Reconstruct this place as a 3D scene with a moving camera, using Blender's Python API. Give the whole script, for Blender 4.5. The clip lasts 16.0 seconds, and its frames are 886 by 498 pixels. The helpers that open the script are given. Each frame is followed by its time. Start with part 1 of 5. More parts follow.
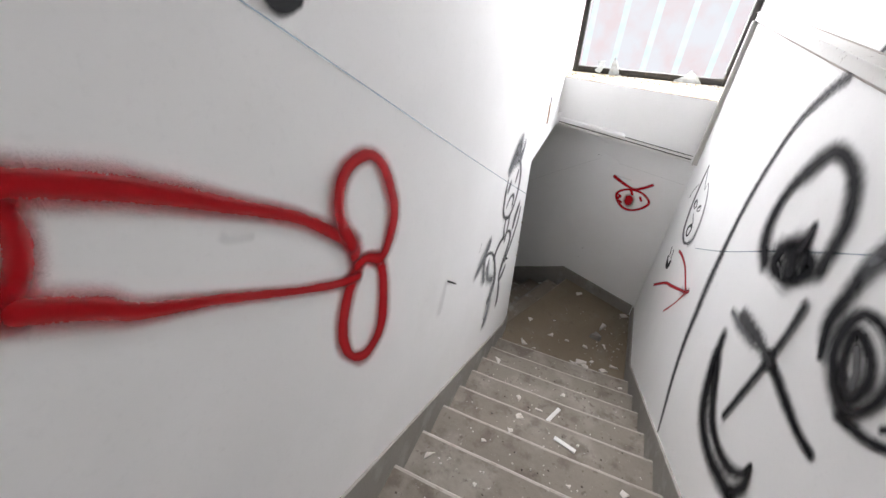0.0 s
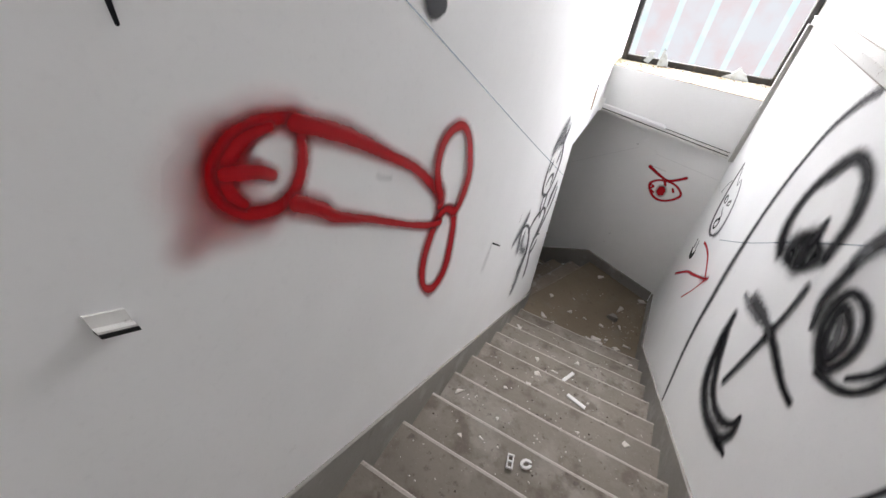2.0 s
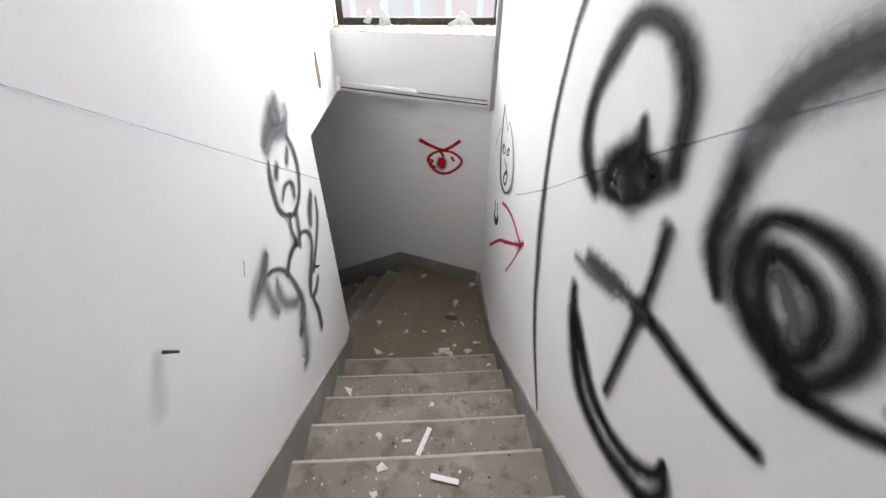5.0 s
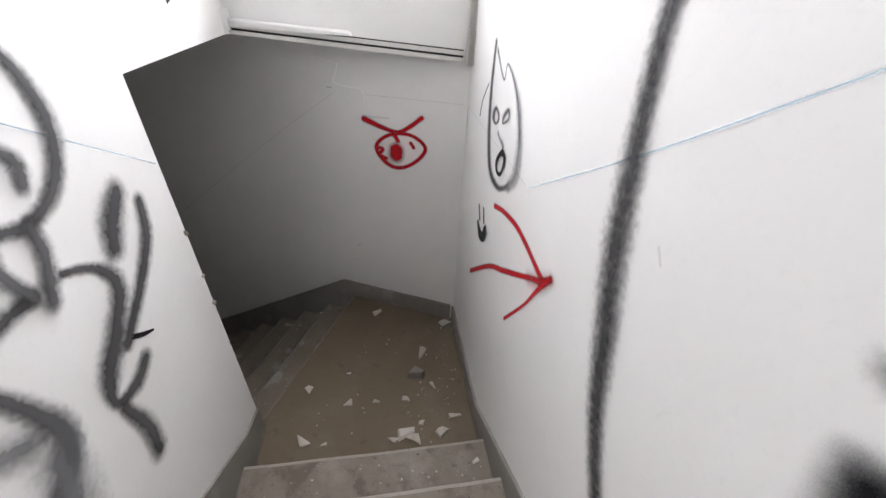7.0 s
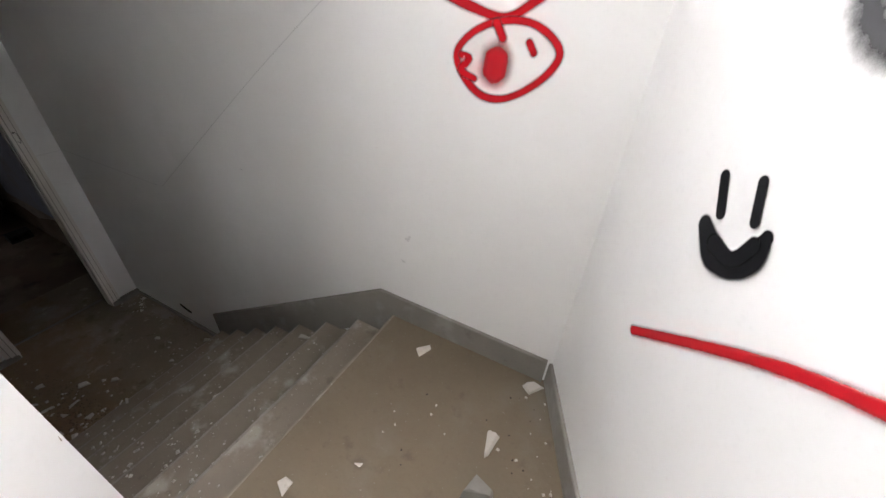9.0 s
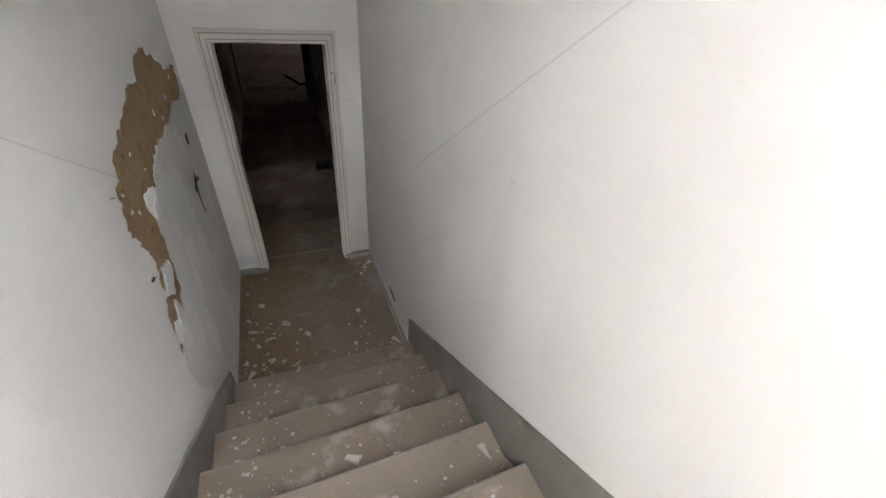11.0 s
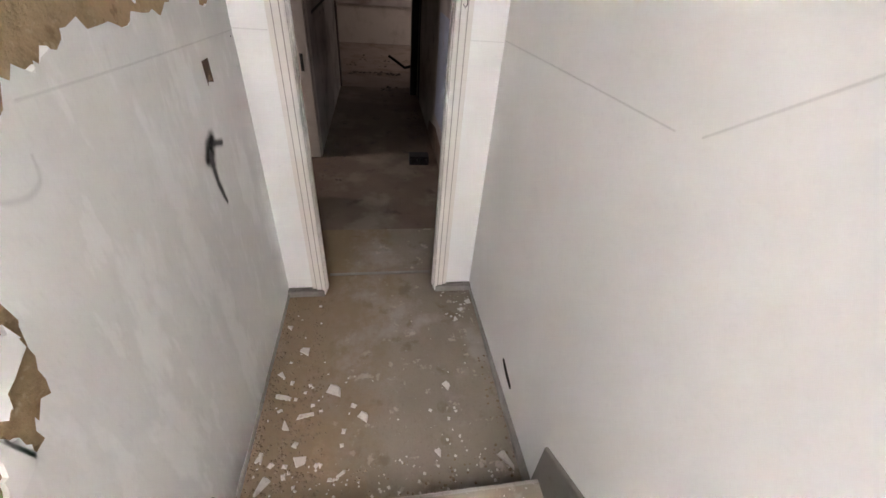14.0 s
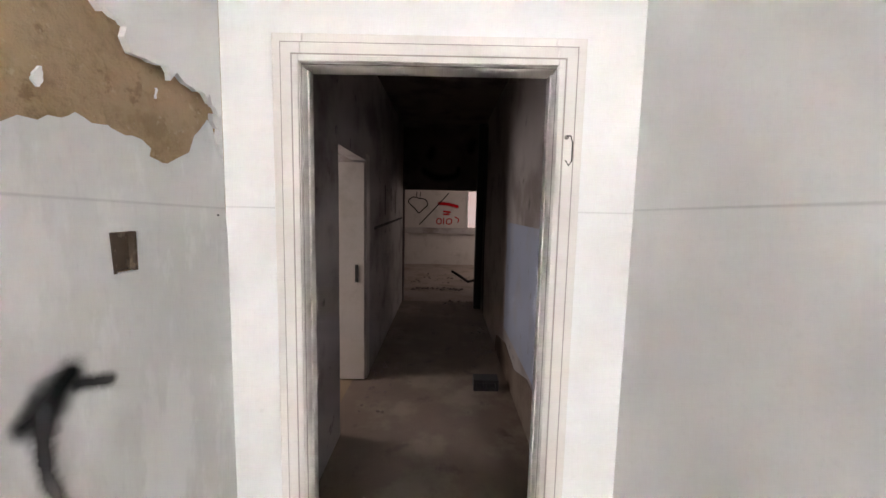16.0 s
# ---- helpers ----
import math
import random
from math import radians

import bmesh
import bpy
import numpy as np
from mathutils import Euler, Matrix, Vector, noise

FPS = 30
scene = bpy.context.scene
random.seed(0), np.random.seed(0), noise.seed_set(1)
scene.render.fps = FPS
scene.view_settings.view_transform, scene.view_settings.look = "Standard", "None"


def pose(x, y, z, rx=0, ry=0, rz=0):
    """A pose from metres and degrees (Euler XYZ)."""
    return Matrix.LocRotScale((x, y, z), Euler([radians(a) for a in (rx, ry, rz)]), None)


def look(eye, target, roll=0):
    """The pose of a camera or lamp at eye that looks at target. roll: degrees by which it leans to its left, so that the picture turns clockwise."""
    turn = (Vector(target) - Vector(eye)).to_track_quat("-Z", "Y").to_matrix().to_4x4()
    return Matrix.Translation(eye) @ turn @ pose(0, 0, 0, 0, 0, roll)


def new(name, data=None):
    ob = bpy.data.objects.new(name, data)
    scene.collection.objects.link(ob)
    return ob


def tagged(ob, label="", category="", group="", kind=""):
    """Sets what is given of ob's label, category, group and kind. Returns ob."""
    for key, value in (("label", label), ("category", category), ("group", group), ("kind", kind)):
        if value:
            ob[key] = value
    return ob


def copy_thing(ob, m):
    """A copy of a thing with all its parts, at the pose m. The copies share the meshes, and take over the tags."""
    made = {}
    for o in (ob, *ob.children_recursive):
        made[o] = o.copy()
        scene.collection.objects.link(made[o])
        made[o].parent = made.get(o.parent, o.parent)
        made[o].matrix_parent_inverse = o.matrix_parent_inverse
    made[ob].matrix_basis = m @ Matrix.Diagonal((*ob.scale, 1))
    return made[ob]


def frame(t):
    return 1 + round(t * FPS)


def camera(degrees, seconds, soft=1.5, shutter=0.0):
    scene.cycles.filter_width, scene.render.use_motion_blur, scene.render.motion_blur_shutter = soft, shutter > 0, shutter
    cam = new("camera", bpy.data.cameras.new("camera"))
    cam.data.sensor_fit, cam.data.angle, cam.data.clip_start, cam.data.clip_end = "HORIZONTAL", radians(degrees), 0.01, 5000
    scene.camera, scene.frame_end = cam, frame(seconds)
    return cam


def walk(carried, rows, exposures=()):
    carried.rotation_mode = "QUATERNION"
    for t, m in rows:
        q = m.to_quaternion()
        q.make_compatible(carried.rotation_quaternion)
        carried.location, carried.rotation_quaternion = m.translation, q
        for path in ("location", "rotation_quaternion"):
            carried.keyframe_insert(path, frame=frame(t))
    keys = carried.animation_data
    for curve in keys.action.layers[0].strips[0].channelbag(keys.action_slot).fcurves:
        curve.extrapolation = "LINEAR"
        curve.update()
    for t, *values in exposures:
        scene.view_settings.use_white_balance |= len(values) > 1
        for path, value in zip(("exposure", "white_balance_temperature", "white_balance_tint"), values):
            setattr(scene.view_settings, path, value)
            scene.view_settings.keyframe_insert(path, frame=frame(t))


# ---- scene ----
cam = camera(97.5, 16.0)
PATH = [
    (0, (0.959, -3.791, 3.288), (-0.243, -2.72, 2.102), 1.1),
    (0.5, (0.959, -3.841, 3.302), (-0.279, -2.814, 2.113), 2.3),
    (1, (0.953, -3.882, 3.305), (-0.238, -2.738, 2.177), 4.6),
    (1.5, (1.005, -4.095, 3.386), (-0.197, -3.0, 2.222), 3.2),
    (2, (1.066, -4.085, 3.384), (-0.137, -3.131, 2.102), 4.6),
    (2.5, (1.091, -3.99, 3.371), (-0.073, -2.983, 2.094), 5.4),
    (3, (1.09, -3.864, 3.324), (0.05, -2.7, 2.075), 5.2),
    (3.5, (1.02, -3.749, 3.246), (0.138, -2.43, 2.029), 4.4),
    (3.7, (1.015, -3.686, 3.233), (0.253, -2.292, 2.018), 4.6),
    (5.8, (0.685, -2.807, 2.621), (0.159, -1.286, 1.434), 0.9),
    (6, (0.647, -2.721, 2.571), (0.162, -1.169, 1.406), 1.7),
    (6.5, (0.542, -2.517, 2.471), (0.073, -0.92, 1.362), 1.5),
    (7, (0.526, -2.231, 2.27), (0.093, -0.647, 1.129), 2.7),
    (7.5, (0.488, -1.958, 2.11), (0.164, -0.338, 0.982), 4.3),
    (8, (0.338, -1.73, 1.938), (-0.38, -0.263, 0.784), 0.9),
    (8.2, (0.298, -1.613, 1.876), (-0.373, -0.111, 0.738), 2.6),
    (10.3, (-0.565, -0.85, 1.207), (-1.781, 0.218, 0.033), 4.5),
    (10.5, (-0.674, -0.76, 1.191), (-2.021, 0.189, 0.058), 4.7),
    (11, (-0.906, -0.675, 1.179), (-2.361, -0.007, -0.018), 5.3),
    (11.5, (-1.122, -0.713, 1.135), (-2.589, -0.383, -0.184), 2.9),
    (12, (-1.353, -0.664, 1.002), (-2.945, -0.427, -0.186), 1.3),
    (12.5, (-1.547, -0.637, 0.924), (-3.232, -0.372, -0.12), 0.7),
    (13, (-1.742, -0.658, 0.79), (-3.403, -0.415, -0.298), 1.2),
    (13.5, (-1.959, -0.635, 0.623), (-3.606, -0.482, -0.501), 1.6),
    (14, (-2.149, -0.635, 0.483), (-3.731, -0.329, -0.701), 5.1),
    (14.5, (-2.329, -0.674, 0.387), (-3.974, -0.592, -0.747), 2.4),
    (15, (-2.563, -0.629, 0.324), (-4.36, -0.595, -0.554), 1.1),
    (15.4, (-2.735, -0.626, 0.252), (-4.633, -0.531, -0.371), 1.3),
    (15.5, (-2.792, -0.608, 0.257), (-4.708, -0.533, -0.312), 0.8),
    (16, (-3.017, -0.599, 0.195), (-5.006, -0.603, -0.015), 1.2),
]
walk(cam, [(t, look(e, g, r)) for t, e, g, r in PATH],
     [(0.0, 0.12, 6500, 12), (1.5, 0.02, 6500, 12), (3.0, 0.14, 6500, 12), (3.7, 0.14, 6500, 12), (5.8, 0.0, 6500, 12), (7.0, 0.13, 6550, 12), (8.2, 0.70, 6650, 12), (10.3, 2.5, 6600, 11), (11.0, 2.85, 6650, 11),
      (11.5, 3.06, 6700, 12), (12.5, 3.53, 6800, 13), (13.5, 4.03, 6900, 16), (14.5, 4.46, 6750, 14), (16.0, 4.64, 6650, 14)])

# ---------------------------------------------------------------- light
world = bpy.data.worlds.new("world")
scene.world = world
world.use_nodes = True
wn = world.node_tree.nodes
sky = wn.new("ShaderNodeTexSky")
sky.sky_type = "NISHITA"
sky.sun_disc = False
sky.sun_elevation = radians(48)
sky.sun_rotation = radians(200)
wn["Background"].inputs[1].default_value = 0.12
world.node_tree.links.new(sky.outputs[0], wn["Background"].inputs[0])


def area_lamp(name, m, w, h, power, colour=(1, 1, 1), spread=180):
    data = bpy.data.lights.new(name, "AREA")
    data.shape, data.size, data.size_y, data.energy, data.color = "RECTANGLE", w, h, power, colour
    data.spread = radians(spread)
    ob = new(name, data)
    ob.matrix_world = m
    return ob


# flight 1 lies askew: r points to its right, s down along it
RX, RY = math.cos(radians(24.9)), math.sin(radians(24.9))


def at1(r, s, z=0.0):
    return Vector((r * RX - s * RY, r * RY + s * RX, z))


WIN_S = 0.55
area_lamp("window_daylight", look(at1(-0.57, WIN_S + 0.10, 3.47), at1(-0.62, -1.4, 2.1)), 1.25, 1.9, 76, (0.985, 0.985, 1.03), 118)
# assumed light from upstairs, added out of view to brighten the near walls
area_lamp("upper_fill_daylight", look(at1(-0.35, -5.88, 4.35), at1(-0.75, -2.5, 2.6)), 0.9, 0.9, 6, (1.0, 0.99, 1.0))
area_lamp("side_room_daylight", look((-6.07, -3.2, 0.0), (-6.1, 0.0, -0.5)), 0.8, 1.2, 1.2, (1.0, 0.93, 0.90))
area_lamp("far_room_daylight", look((-12.3, 1.9, 0.1), (-13.4, -1.0, -0.8)), 1.4, 1.4, 1.15, (1.0, 0.88, 0.82))


# ---------------------------------------------------------------- materials
def mat(name, colour, rough=0.8, spots=(), grain=0.05, bump=0.15, scale=1.0, metal=0.0, spec=0.3, deep=0.004, stretch=1.0, drift=None):
    """A plain surface with cloudy variation, fine grain and relief. spots: (scale, low, high, colour, strength) stains.
    stretch: stains drawn out upwards. drift: (axis, low, high, colour) a ragged spread of dirt from one side."""
    m = bpy.data.materials.new(name)
    m.use_nodes = True
    nt = m.node_tree
    n, k = nt.nodes, nt.links
    b = n["Principled BSDF"]
    b.inputs["Roughness"].default_value, b.inputs["Metallic"].default_value = rough, metal
    b.inputs["Specular IOR Level"].default_value = spec
    tc = n.new("ShaderNodeNewGeometry")
    mp = n.new("ShaderNodeMapping")
    mp.inputs["Scale"].default_value = (1, 1, stretch)
    k.new(tc.outputs["Position"], mp.inputs["Vector"])

    def tex(sc, detail=6, rough_=0.6):
        t = n.new("ShaderNodeTexNoise")
        t.inputs["Scale"].default_value, t.inputs["Detail"].default_value, t.inputs["Roughness"].default_value = sc, detail, rough_
        k.new(mp.outputs[0], t.inputs["Vector"])
        return t.outputs["Fac"]

    def ramp(fac, lo, hi, a=0.0, b_=1.0):
        r = n.new("ShaderNodeMapRange")
        r.interpolation_type = "SMOOTHSTEP"
        for i, v in enumerate((lo, hi, a, b_)):
            r.inputs[i + 1].default_value = v
        k.new(fac, r.inputs[0])
        return r.outputs[0]

    def mix(fac, a, c):
        x = n.new("ShaderNodeMix")
        x.data_type = "RGBA"
        for sock, v in ((0, fac), (6, a), (7, c)):
            if isinstance(v, (tuple, float, int)):
                x.inputs[sock].default_value = v if isinstance(v, (float, int)) else (*v, 1)
            else:
                k.new(v, x.inputs[sock])
        return x.outputs[2]

    dark = tuple(c * (1 - 3 * grain) for c in colour)
    col = mix(ramp(tex(2.2 * scale), 0.35, 0.65), tuple(c * (1 - grain) for c in colour), colour)
    col = mix(ramp(tex(60 * scale, 4), 0.52, 0.8, 0, 0.5), col, dark)
    for sc, lo, hi, c2, st in spots:
        col = mix(ramp(tex(sc), lo, hi, 0, st), col, c2)
    if drift:
        sep, add = n.new("ShaderNodeSeparateXYZ"), n.new("ShaderNodeMath")
        add.operation = "MULTIPLY_ADD"
        add.inputs[1].default_value = 1.6
        k.new(tc.outputs["Position"], sep.inputs[0])
        k.new(tex(2.6, 9, 0.7), add.inputs[0])
        k.new(sep.outputs[drift[0]], add.inputs[2])
        col = mix(ramp(add.outputs[0], drift[1], drift[2], 0.85, 0.0), col, drift[3])
    k.new(col, b.inputs["Base Color"])
    if bump:
        bp = n.new("ShaderNodeBump")
        bp.inputs["Strength"].default_value, bp.inputs["Distance"].default_value = bump, deep
        k.new(tex(35 * scale, 8), bp.inputs["Height"])
        k.new(bp.outputs[0], b.inputs["Normal"])
    return m


WHITE = mat("white_wall_paint", (0.855, 0.855, 0.845), 0.7, [(1.1, 0.55, 0.75, (0.70, 0.70, 0.68), 0.35), (9, 0.70, 0.78, (0.5, 0.48, 0.45), 0.25)], 0.03, 0.07)
GREYWALL = mat("skimmed_grey_render", (0.76, 0.76, 0.745), 0.8, [(1.5, 0.48, 0.66, (0.67, 0.67, 0.655), 0.6), (4, 0.52, 0.60, (0.83, 0.83, 0.82), 0.8), (11, 0.56, 0.63, (0.82, 0.82, 0.81), 0.6)], 0.05, 0.4, stretch=0.35)
MUD = mat("bare_clay_plaster", (0.43, 0.30, 0.175), 0.95, [(7, 0.52, 0.66, (0.29, 0.19, 0.10), 0.7), (16, 0.60, 0.70, (0.20, 0.12, 0.06), 0.6), (40, 0.60, 0.7, (0.54, 0.42, 0.28), 0.6)], 0.14, 1.0, 0.5, deep=0.02)
STEP = mat("worn_terrazzo_step", (0.215, 0.188, 0.153), 0.75, [(3, 0.50, 0.68, (0.29, 0.265, 0.23), 0.75), (7, 0.50, 0.66, (0.125, 0.10, 0.078), 0.8), (22, 0.60, 0.68, (0.09, 0.07, 0.055), 0.6), (90, 0.66, 0.72, (0.55, 0.53, 0.5), 0.5)], 0.10, 0.35)
FLOOR = mat("dusty_cement_floor", (0.25, 0.21, 0.165), 0.85, [(2.0, 0.47, 0.60, (0.32, 0.285, 0.25), 0.8), (7, 0.56, 0.70, (0.155, 0.11, 0.07), 0.7), (13, 0.60, 0.67, (0.44, 0.385, 0.32), 0.6), (70, 0.66, 0.72, (0.55, 0.53, 0.5), 0.4)], 0.12, 0.5, drift=("Y", -0.20, 0.35, (0.215, 0.145, 0.082)))
STEP2 = mat("plaster_dusted_step", (0.285, 0.242, 0.195), 0.8, [(4.0, 0.56, 0.68, (0.45, 0.415, 0.36), 0.75), (9, 0.60, 0.72, (0.18, 0.15, 0.12), 0.6), (60, 0.62, 0.70, (0.62, 0.60, 0.56), 0.6)], 0.12, 0.4)
DIM = mat("dark_brown_cement", (0.165, 0.118, 0.09), 0.7, [(2.0, 0.48, 0.66, (0.25, 0.205, 0.165), 0.7), (5, 0.58, 0.72, (0.07, 0.05, 0.04), 0.7)], 0.12, 0.4)
LANDING = mat("dirt_covered_terrazzo", (0.198, 0.157, 0.108), 0.85, [(2.6, 0.48, 0.68, (0.215, 0.188, 0.15), 0.7), (9, 0.58, 0.72, (0.12, 0.095, 0.07), 0.6), (90, 0.66, 0.72, (0.55, 0.53, 0.5), 0.4)], 0.10, 0.4)
SILL = mat("crumbling_cream_sill", (0.52, 0.45, 0.32), 0.9, [(6, 0.5, 0.65, (0.62, 0.56, 0.45), 0.7), (18, 0.50, 0.6, (0.20, 0.15, 0.09), 0.8)], 0.1, 0.8)
SKIRT = mat("cement_skirting", (0.27, 0.255, 0.23), 0.8, [(5, 0.52, 0.68, (0.34, 0.325, 0.30), 0.7), (14, 0.62, 0.74, (0.17, 0.15, 0.13), 0.5)], 0.10, 0.4)
TRIM = mat("chipped_white_trim", (0.74, 0.73, 0.70), 0.5, [(30, 0.64, 0.7, (0.35, 0.32, 0.28), 0.6)], 0.04, 0.15)
FRAME = mat("old_ivory_gloss_paint", (0.77, 0.74, 0.70), 0.55, [(22, 0.71, 0.75, (0.3, 0.25, 0.2), 0.6)], 0.04, 0.15)
EDGING = mat("dingy_white_edging", (0.56, 0.55, 0.52), 0.6, [(30, 0.62, 0.68, (0.25, 0.22, 0.19), 0.6)], 0.05, 0.2)
GROOVE_SHADE = mat("groove_shade_and_grime", (0.42, 0.385, 0.35), 0.9, (), 0.1, 0)
CRUMB = mat("plaster_fragment", (0.60, 0.56, 0.505), 0.9, [(25, 0.55, 0.66, (0.42, 0.36, 0.29), 0.6)], 0.08, 0.5, 3)
DARKM = mat("rusty_metal_and_joint_shade", (0.035, 0.033, 0.03), 0.6, [(25, 0.6, 0.7, (0.16, 0.12, 0.08), 0.6)], 0.1, 0.4)
WOOD = mat("splintered_wood", (0.34, 0.22, 0.12), 0.8, (), 0.15, 0.5, 2)
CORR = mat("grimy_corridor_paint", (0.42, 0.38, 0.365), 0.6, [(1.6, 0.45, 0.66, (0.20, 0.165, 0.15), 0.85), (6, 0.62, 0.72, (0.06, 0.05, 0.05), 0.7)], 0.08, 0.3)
DARK_PLASTER = mat("dark_brown_plaster", (0.17, 0.13, 0.12), 0.9, [(2.0, 0.5, 0.65, (0.07, 0.055, 0.05), 0.8)], 0.12, 0.4)
TILE = mat("dirty_white_tile", (0.58, 0.53, 0.49), 0.35, [(3, 0.5, 0.7, (0.4, 0.36, 0.31), 0.6)], 0.05, 0.1)
DUST = mat("rubble_dust_floor", (0.33, 0.27, 0.235), 0.95, [(3, 0.5, 0.65, (0.22, 0.17, 0.14), 0.7)], 0.12, 0.8)
BLACK = mat("black_plastic", (0.02, 0.02, 0.02), 0.5)


SHARD = mat("dust_coated_glass", (0.52, 0.57, 0.60), 0.25, [(30, 0.5, 0.62, (0.36, 0.38, 0.38), 0.7)], 0.05, 0.1, spec=0.6)


def spray(name, colour, soft, dense, grain=0.15):
    """Paint sprayed or drawn on a wall: dense along the middle of the stroke, fading to its rim."""
    m = bpy.data.materials.new(name)
    m.use_nodes = True
    nt = m.node_tree
    n, k = nt.nodes, nt.links
    b = n["Principled BSDF"]
    b.inputs["Base Color"].default_value = (*colour, 1)
    b.inputs["Roughness"].default_value = 0.6
    b.inputs["Specular IOR Level"].default_value = 0.12
    uv = n.new("ShaderNodeUVMap")
    uv.uv_map = "stroke"
    ln = n.new("ShaderNodeVectorMath")
    ln.operation = "LENGTH"
    k.new(uv.outputs[0], ln.inputs[0])
    geo = n.new("ShaderNodeNewGeometry")
    t1, t2 = n.new("ShaderNodeTexNoise"), n.new("ShaderNodeTexNoise")
    t1.inputs["Scale"].default_value, t1.inputs["Detail"].default_value = 30 if grain < 0.3 else 55, 5
    t2.inputs["Scale"].default_value, t2.inputs["Detail"].default_value = 420, 3
    add = n.new("ShaderNodeMath")
    add.operation = "MULTIPLY_ADD"
    add.inputs[1].default_value = grain
    k.new(geo.outputs["Position"], t1.inputs["Vector"])
    k.new(geo.outputs["Position"], t2.inputs["Vector"])
    k.new(t1.outputs["Fac"], add.inputs[0])
    k.new(ln.outputs["Value"], add.inputs[2])
    add2 = n.new("ShaderNodeMath")
    add2.operation = "MULTIPLY_ADD"
    add2.inputs[1].default_value = 0.25 * soft
    k.new(t2.outputs["Fac"], add2.inputs[0])
    k.new(add.outputs[0], add2.inputs[2])
    r = n.new("ShaderNodeMapRange")
    r.interpolation_type = "SMOOTHSTEP"
    top = 1.025 + 0.5 * grain
    for i, v in enumerate((top - soft, top, dense, 0.0)):
        r.inputs[i + 1].default_value = v
    k.new(add2.outputs[0], r.inputs[0])
    k.new(r.outputs[0], b.inputs["Alpha"])
    m["grow"] = 1 / (1.025 - 0.625 * soft)
    return m


PAINT = {
    "red": spray("red_spray_paint", (0.40, 0.006, 0.010), 0.9, 1.0),
    "redthin": spray("red_marker_paint", (0.50, 0.010, 0.018), 0.7, 1.0),
    "redhaze": spray("red_overspray", (0.45, 0.02, 0.025), 1.0, 0.4),
    "black": spray("black_spray_paint", (0.010, 0.010, 0.012), 0.95, 0.985, 0.25),
    "blackmid": spray("black_spray_letters", (0.010, 0.010, 0.012), 0.42, 1.0),
    "blackthin": spray("black_marker_paint", (0.010, 0.010, 0.012), 0.3, 1.0),
    "grey": spray("grey_spray_paint", (0.085, 0.085, 0.088), 0.9, 0.92, 0.4),
    "greyl": spray("thin_grey_spray_paint", (0.20, 0.205, 0.215), 1.0, 0.72, 0.4),
    "brush": spray("brushed_grey_paint", (0.055, 0.055, 0.058), 0.85, 0.82, 0.6),
    "chalk": spray("blue_chalk", (0.40, 0.60, 0.73), 0.9, 0.42),
    "pencil": spray("pencil_grey", (0.34, 0.35, 0.36), 0.9, 0.16),
}


# ---------------------------------------------------------------- mesh helpers
def obj(name, bm, material, parent=None, label="", smooth=False):
    me = bpy.data.meshes.new(name)
    bm.normal_update()
    bm.to_mesh(me)
    bm.free()
    if material:
        me.materials.append(material)
    if smooth:
        for p in me.polygons:
            p.use_smooth = True
    ob = new(name, me)
    if parent:
        ob.parent = parent
    if label:
        ob["label"] = label
    return ob


part = obj


def thing(name, label, category, group="", place=(0, 0, 0)):
    e = new(name)
    e.empty_display_size = 0.1
    e.location = place
    return tagged(e, label, category, group)


def poly_prism(pts, a, b):
    """A solid between the outline pts, placed by a(p) and by b(p)."""
    bm = bmesh.new()
    lo, hi = [bm.verts.new(a(*p)) for p in pts], [bm.verts.new(b(*p)) for p in pts]
    bm.faces.new(lo)
    bm.faces.new(hi[::-1])
    for i in range(len(pts)):
        j = (i + 1) % len(pts)
        bm.faces.new((lo[j], lo[i], hi[i], hi[j]))
    bmesh.ops.recalc_face_normals(bm, faces=bm.faces)
    return bm


def plan_prism(pts, z0, z1):
    return poly_prism(pts, lambda x, y: (x, y, z0), lambda x, y: (x, y, z1))


def side1(pts, r0, r1):
    """Outline in (s, z), solid from r0 to r1 across flight 1."""
    return poly_prism(pts, lambda s, z: at1(r0, s, z), lambda s, z: at1(r1, s, z))


def side2(pts, y0, y1):
    """Outline in (x, z), solid from y0 to y1 across flight 2."""
    return poly_prism(pts, lambda x, z: (x, y0, z), lambda x, z: (x, y1, z))


def cross2(pts, x0, x1):
    return poly_prism(pts, lambda y, z: (x0, y, z), lambda y, z: (x1, y, z))


def box(x0, y0, z0, x1, y1, z1, bevel=0.0):
    bm = plan_prism([(x0, y0), (x1, y0), (x1, y1), (x0, y1)], z0, z1)
    if bevel:
        bmesh.ops.bevel(bm, geom=bm.edges[:], offset=bevel, segments=2, affect="EDGES", profile=0.6)
    return bm


def box1(r0, s0, z0, r1, s1, z1, bevel=0.0):
    bm = side1([(s0, z0), (s1, z0), (s1, z1), (s0, z1)], r0, r1)
    if bevel:
        bmesh.ops.bevel(bm, geom=bm.edges[:], offset=bevel, segments=2, affect="EDGES", profile=0.6)
    return bm


def structure(ob, label, category):
    return tagged(ob, label, category, kind="structure")


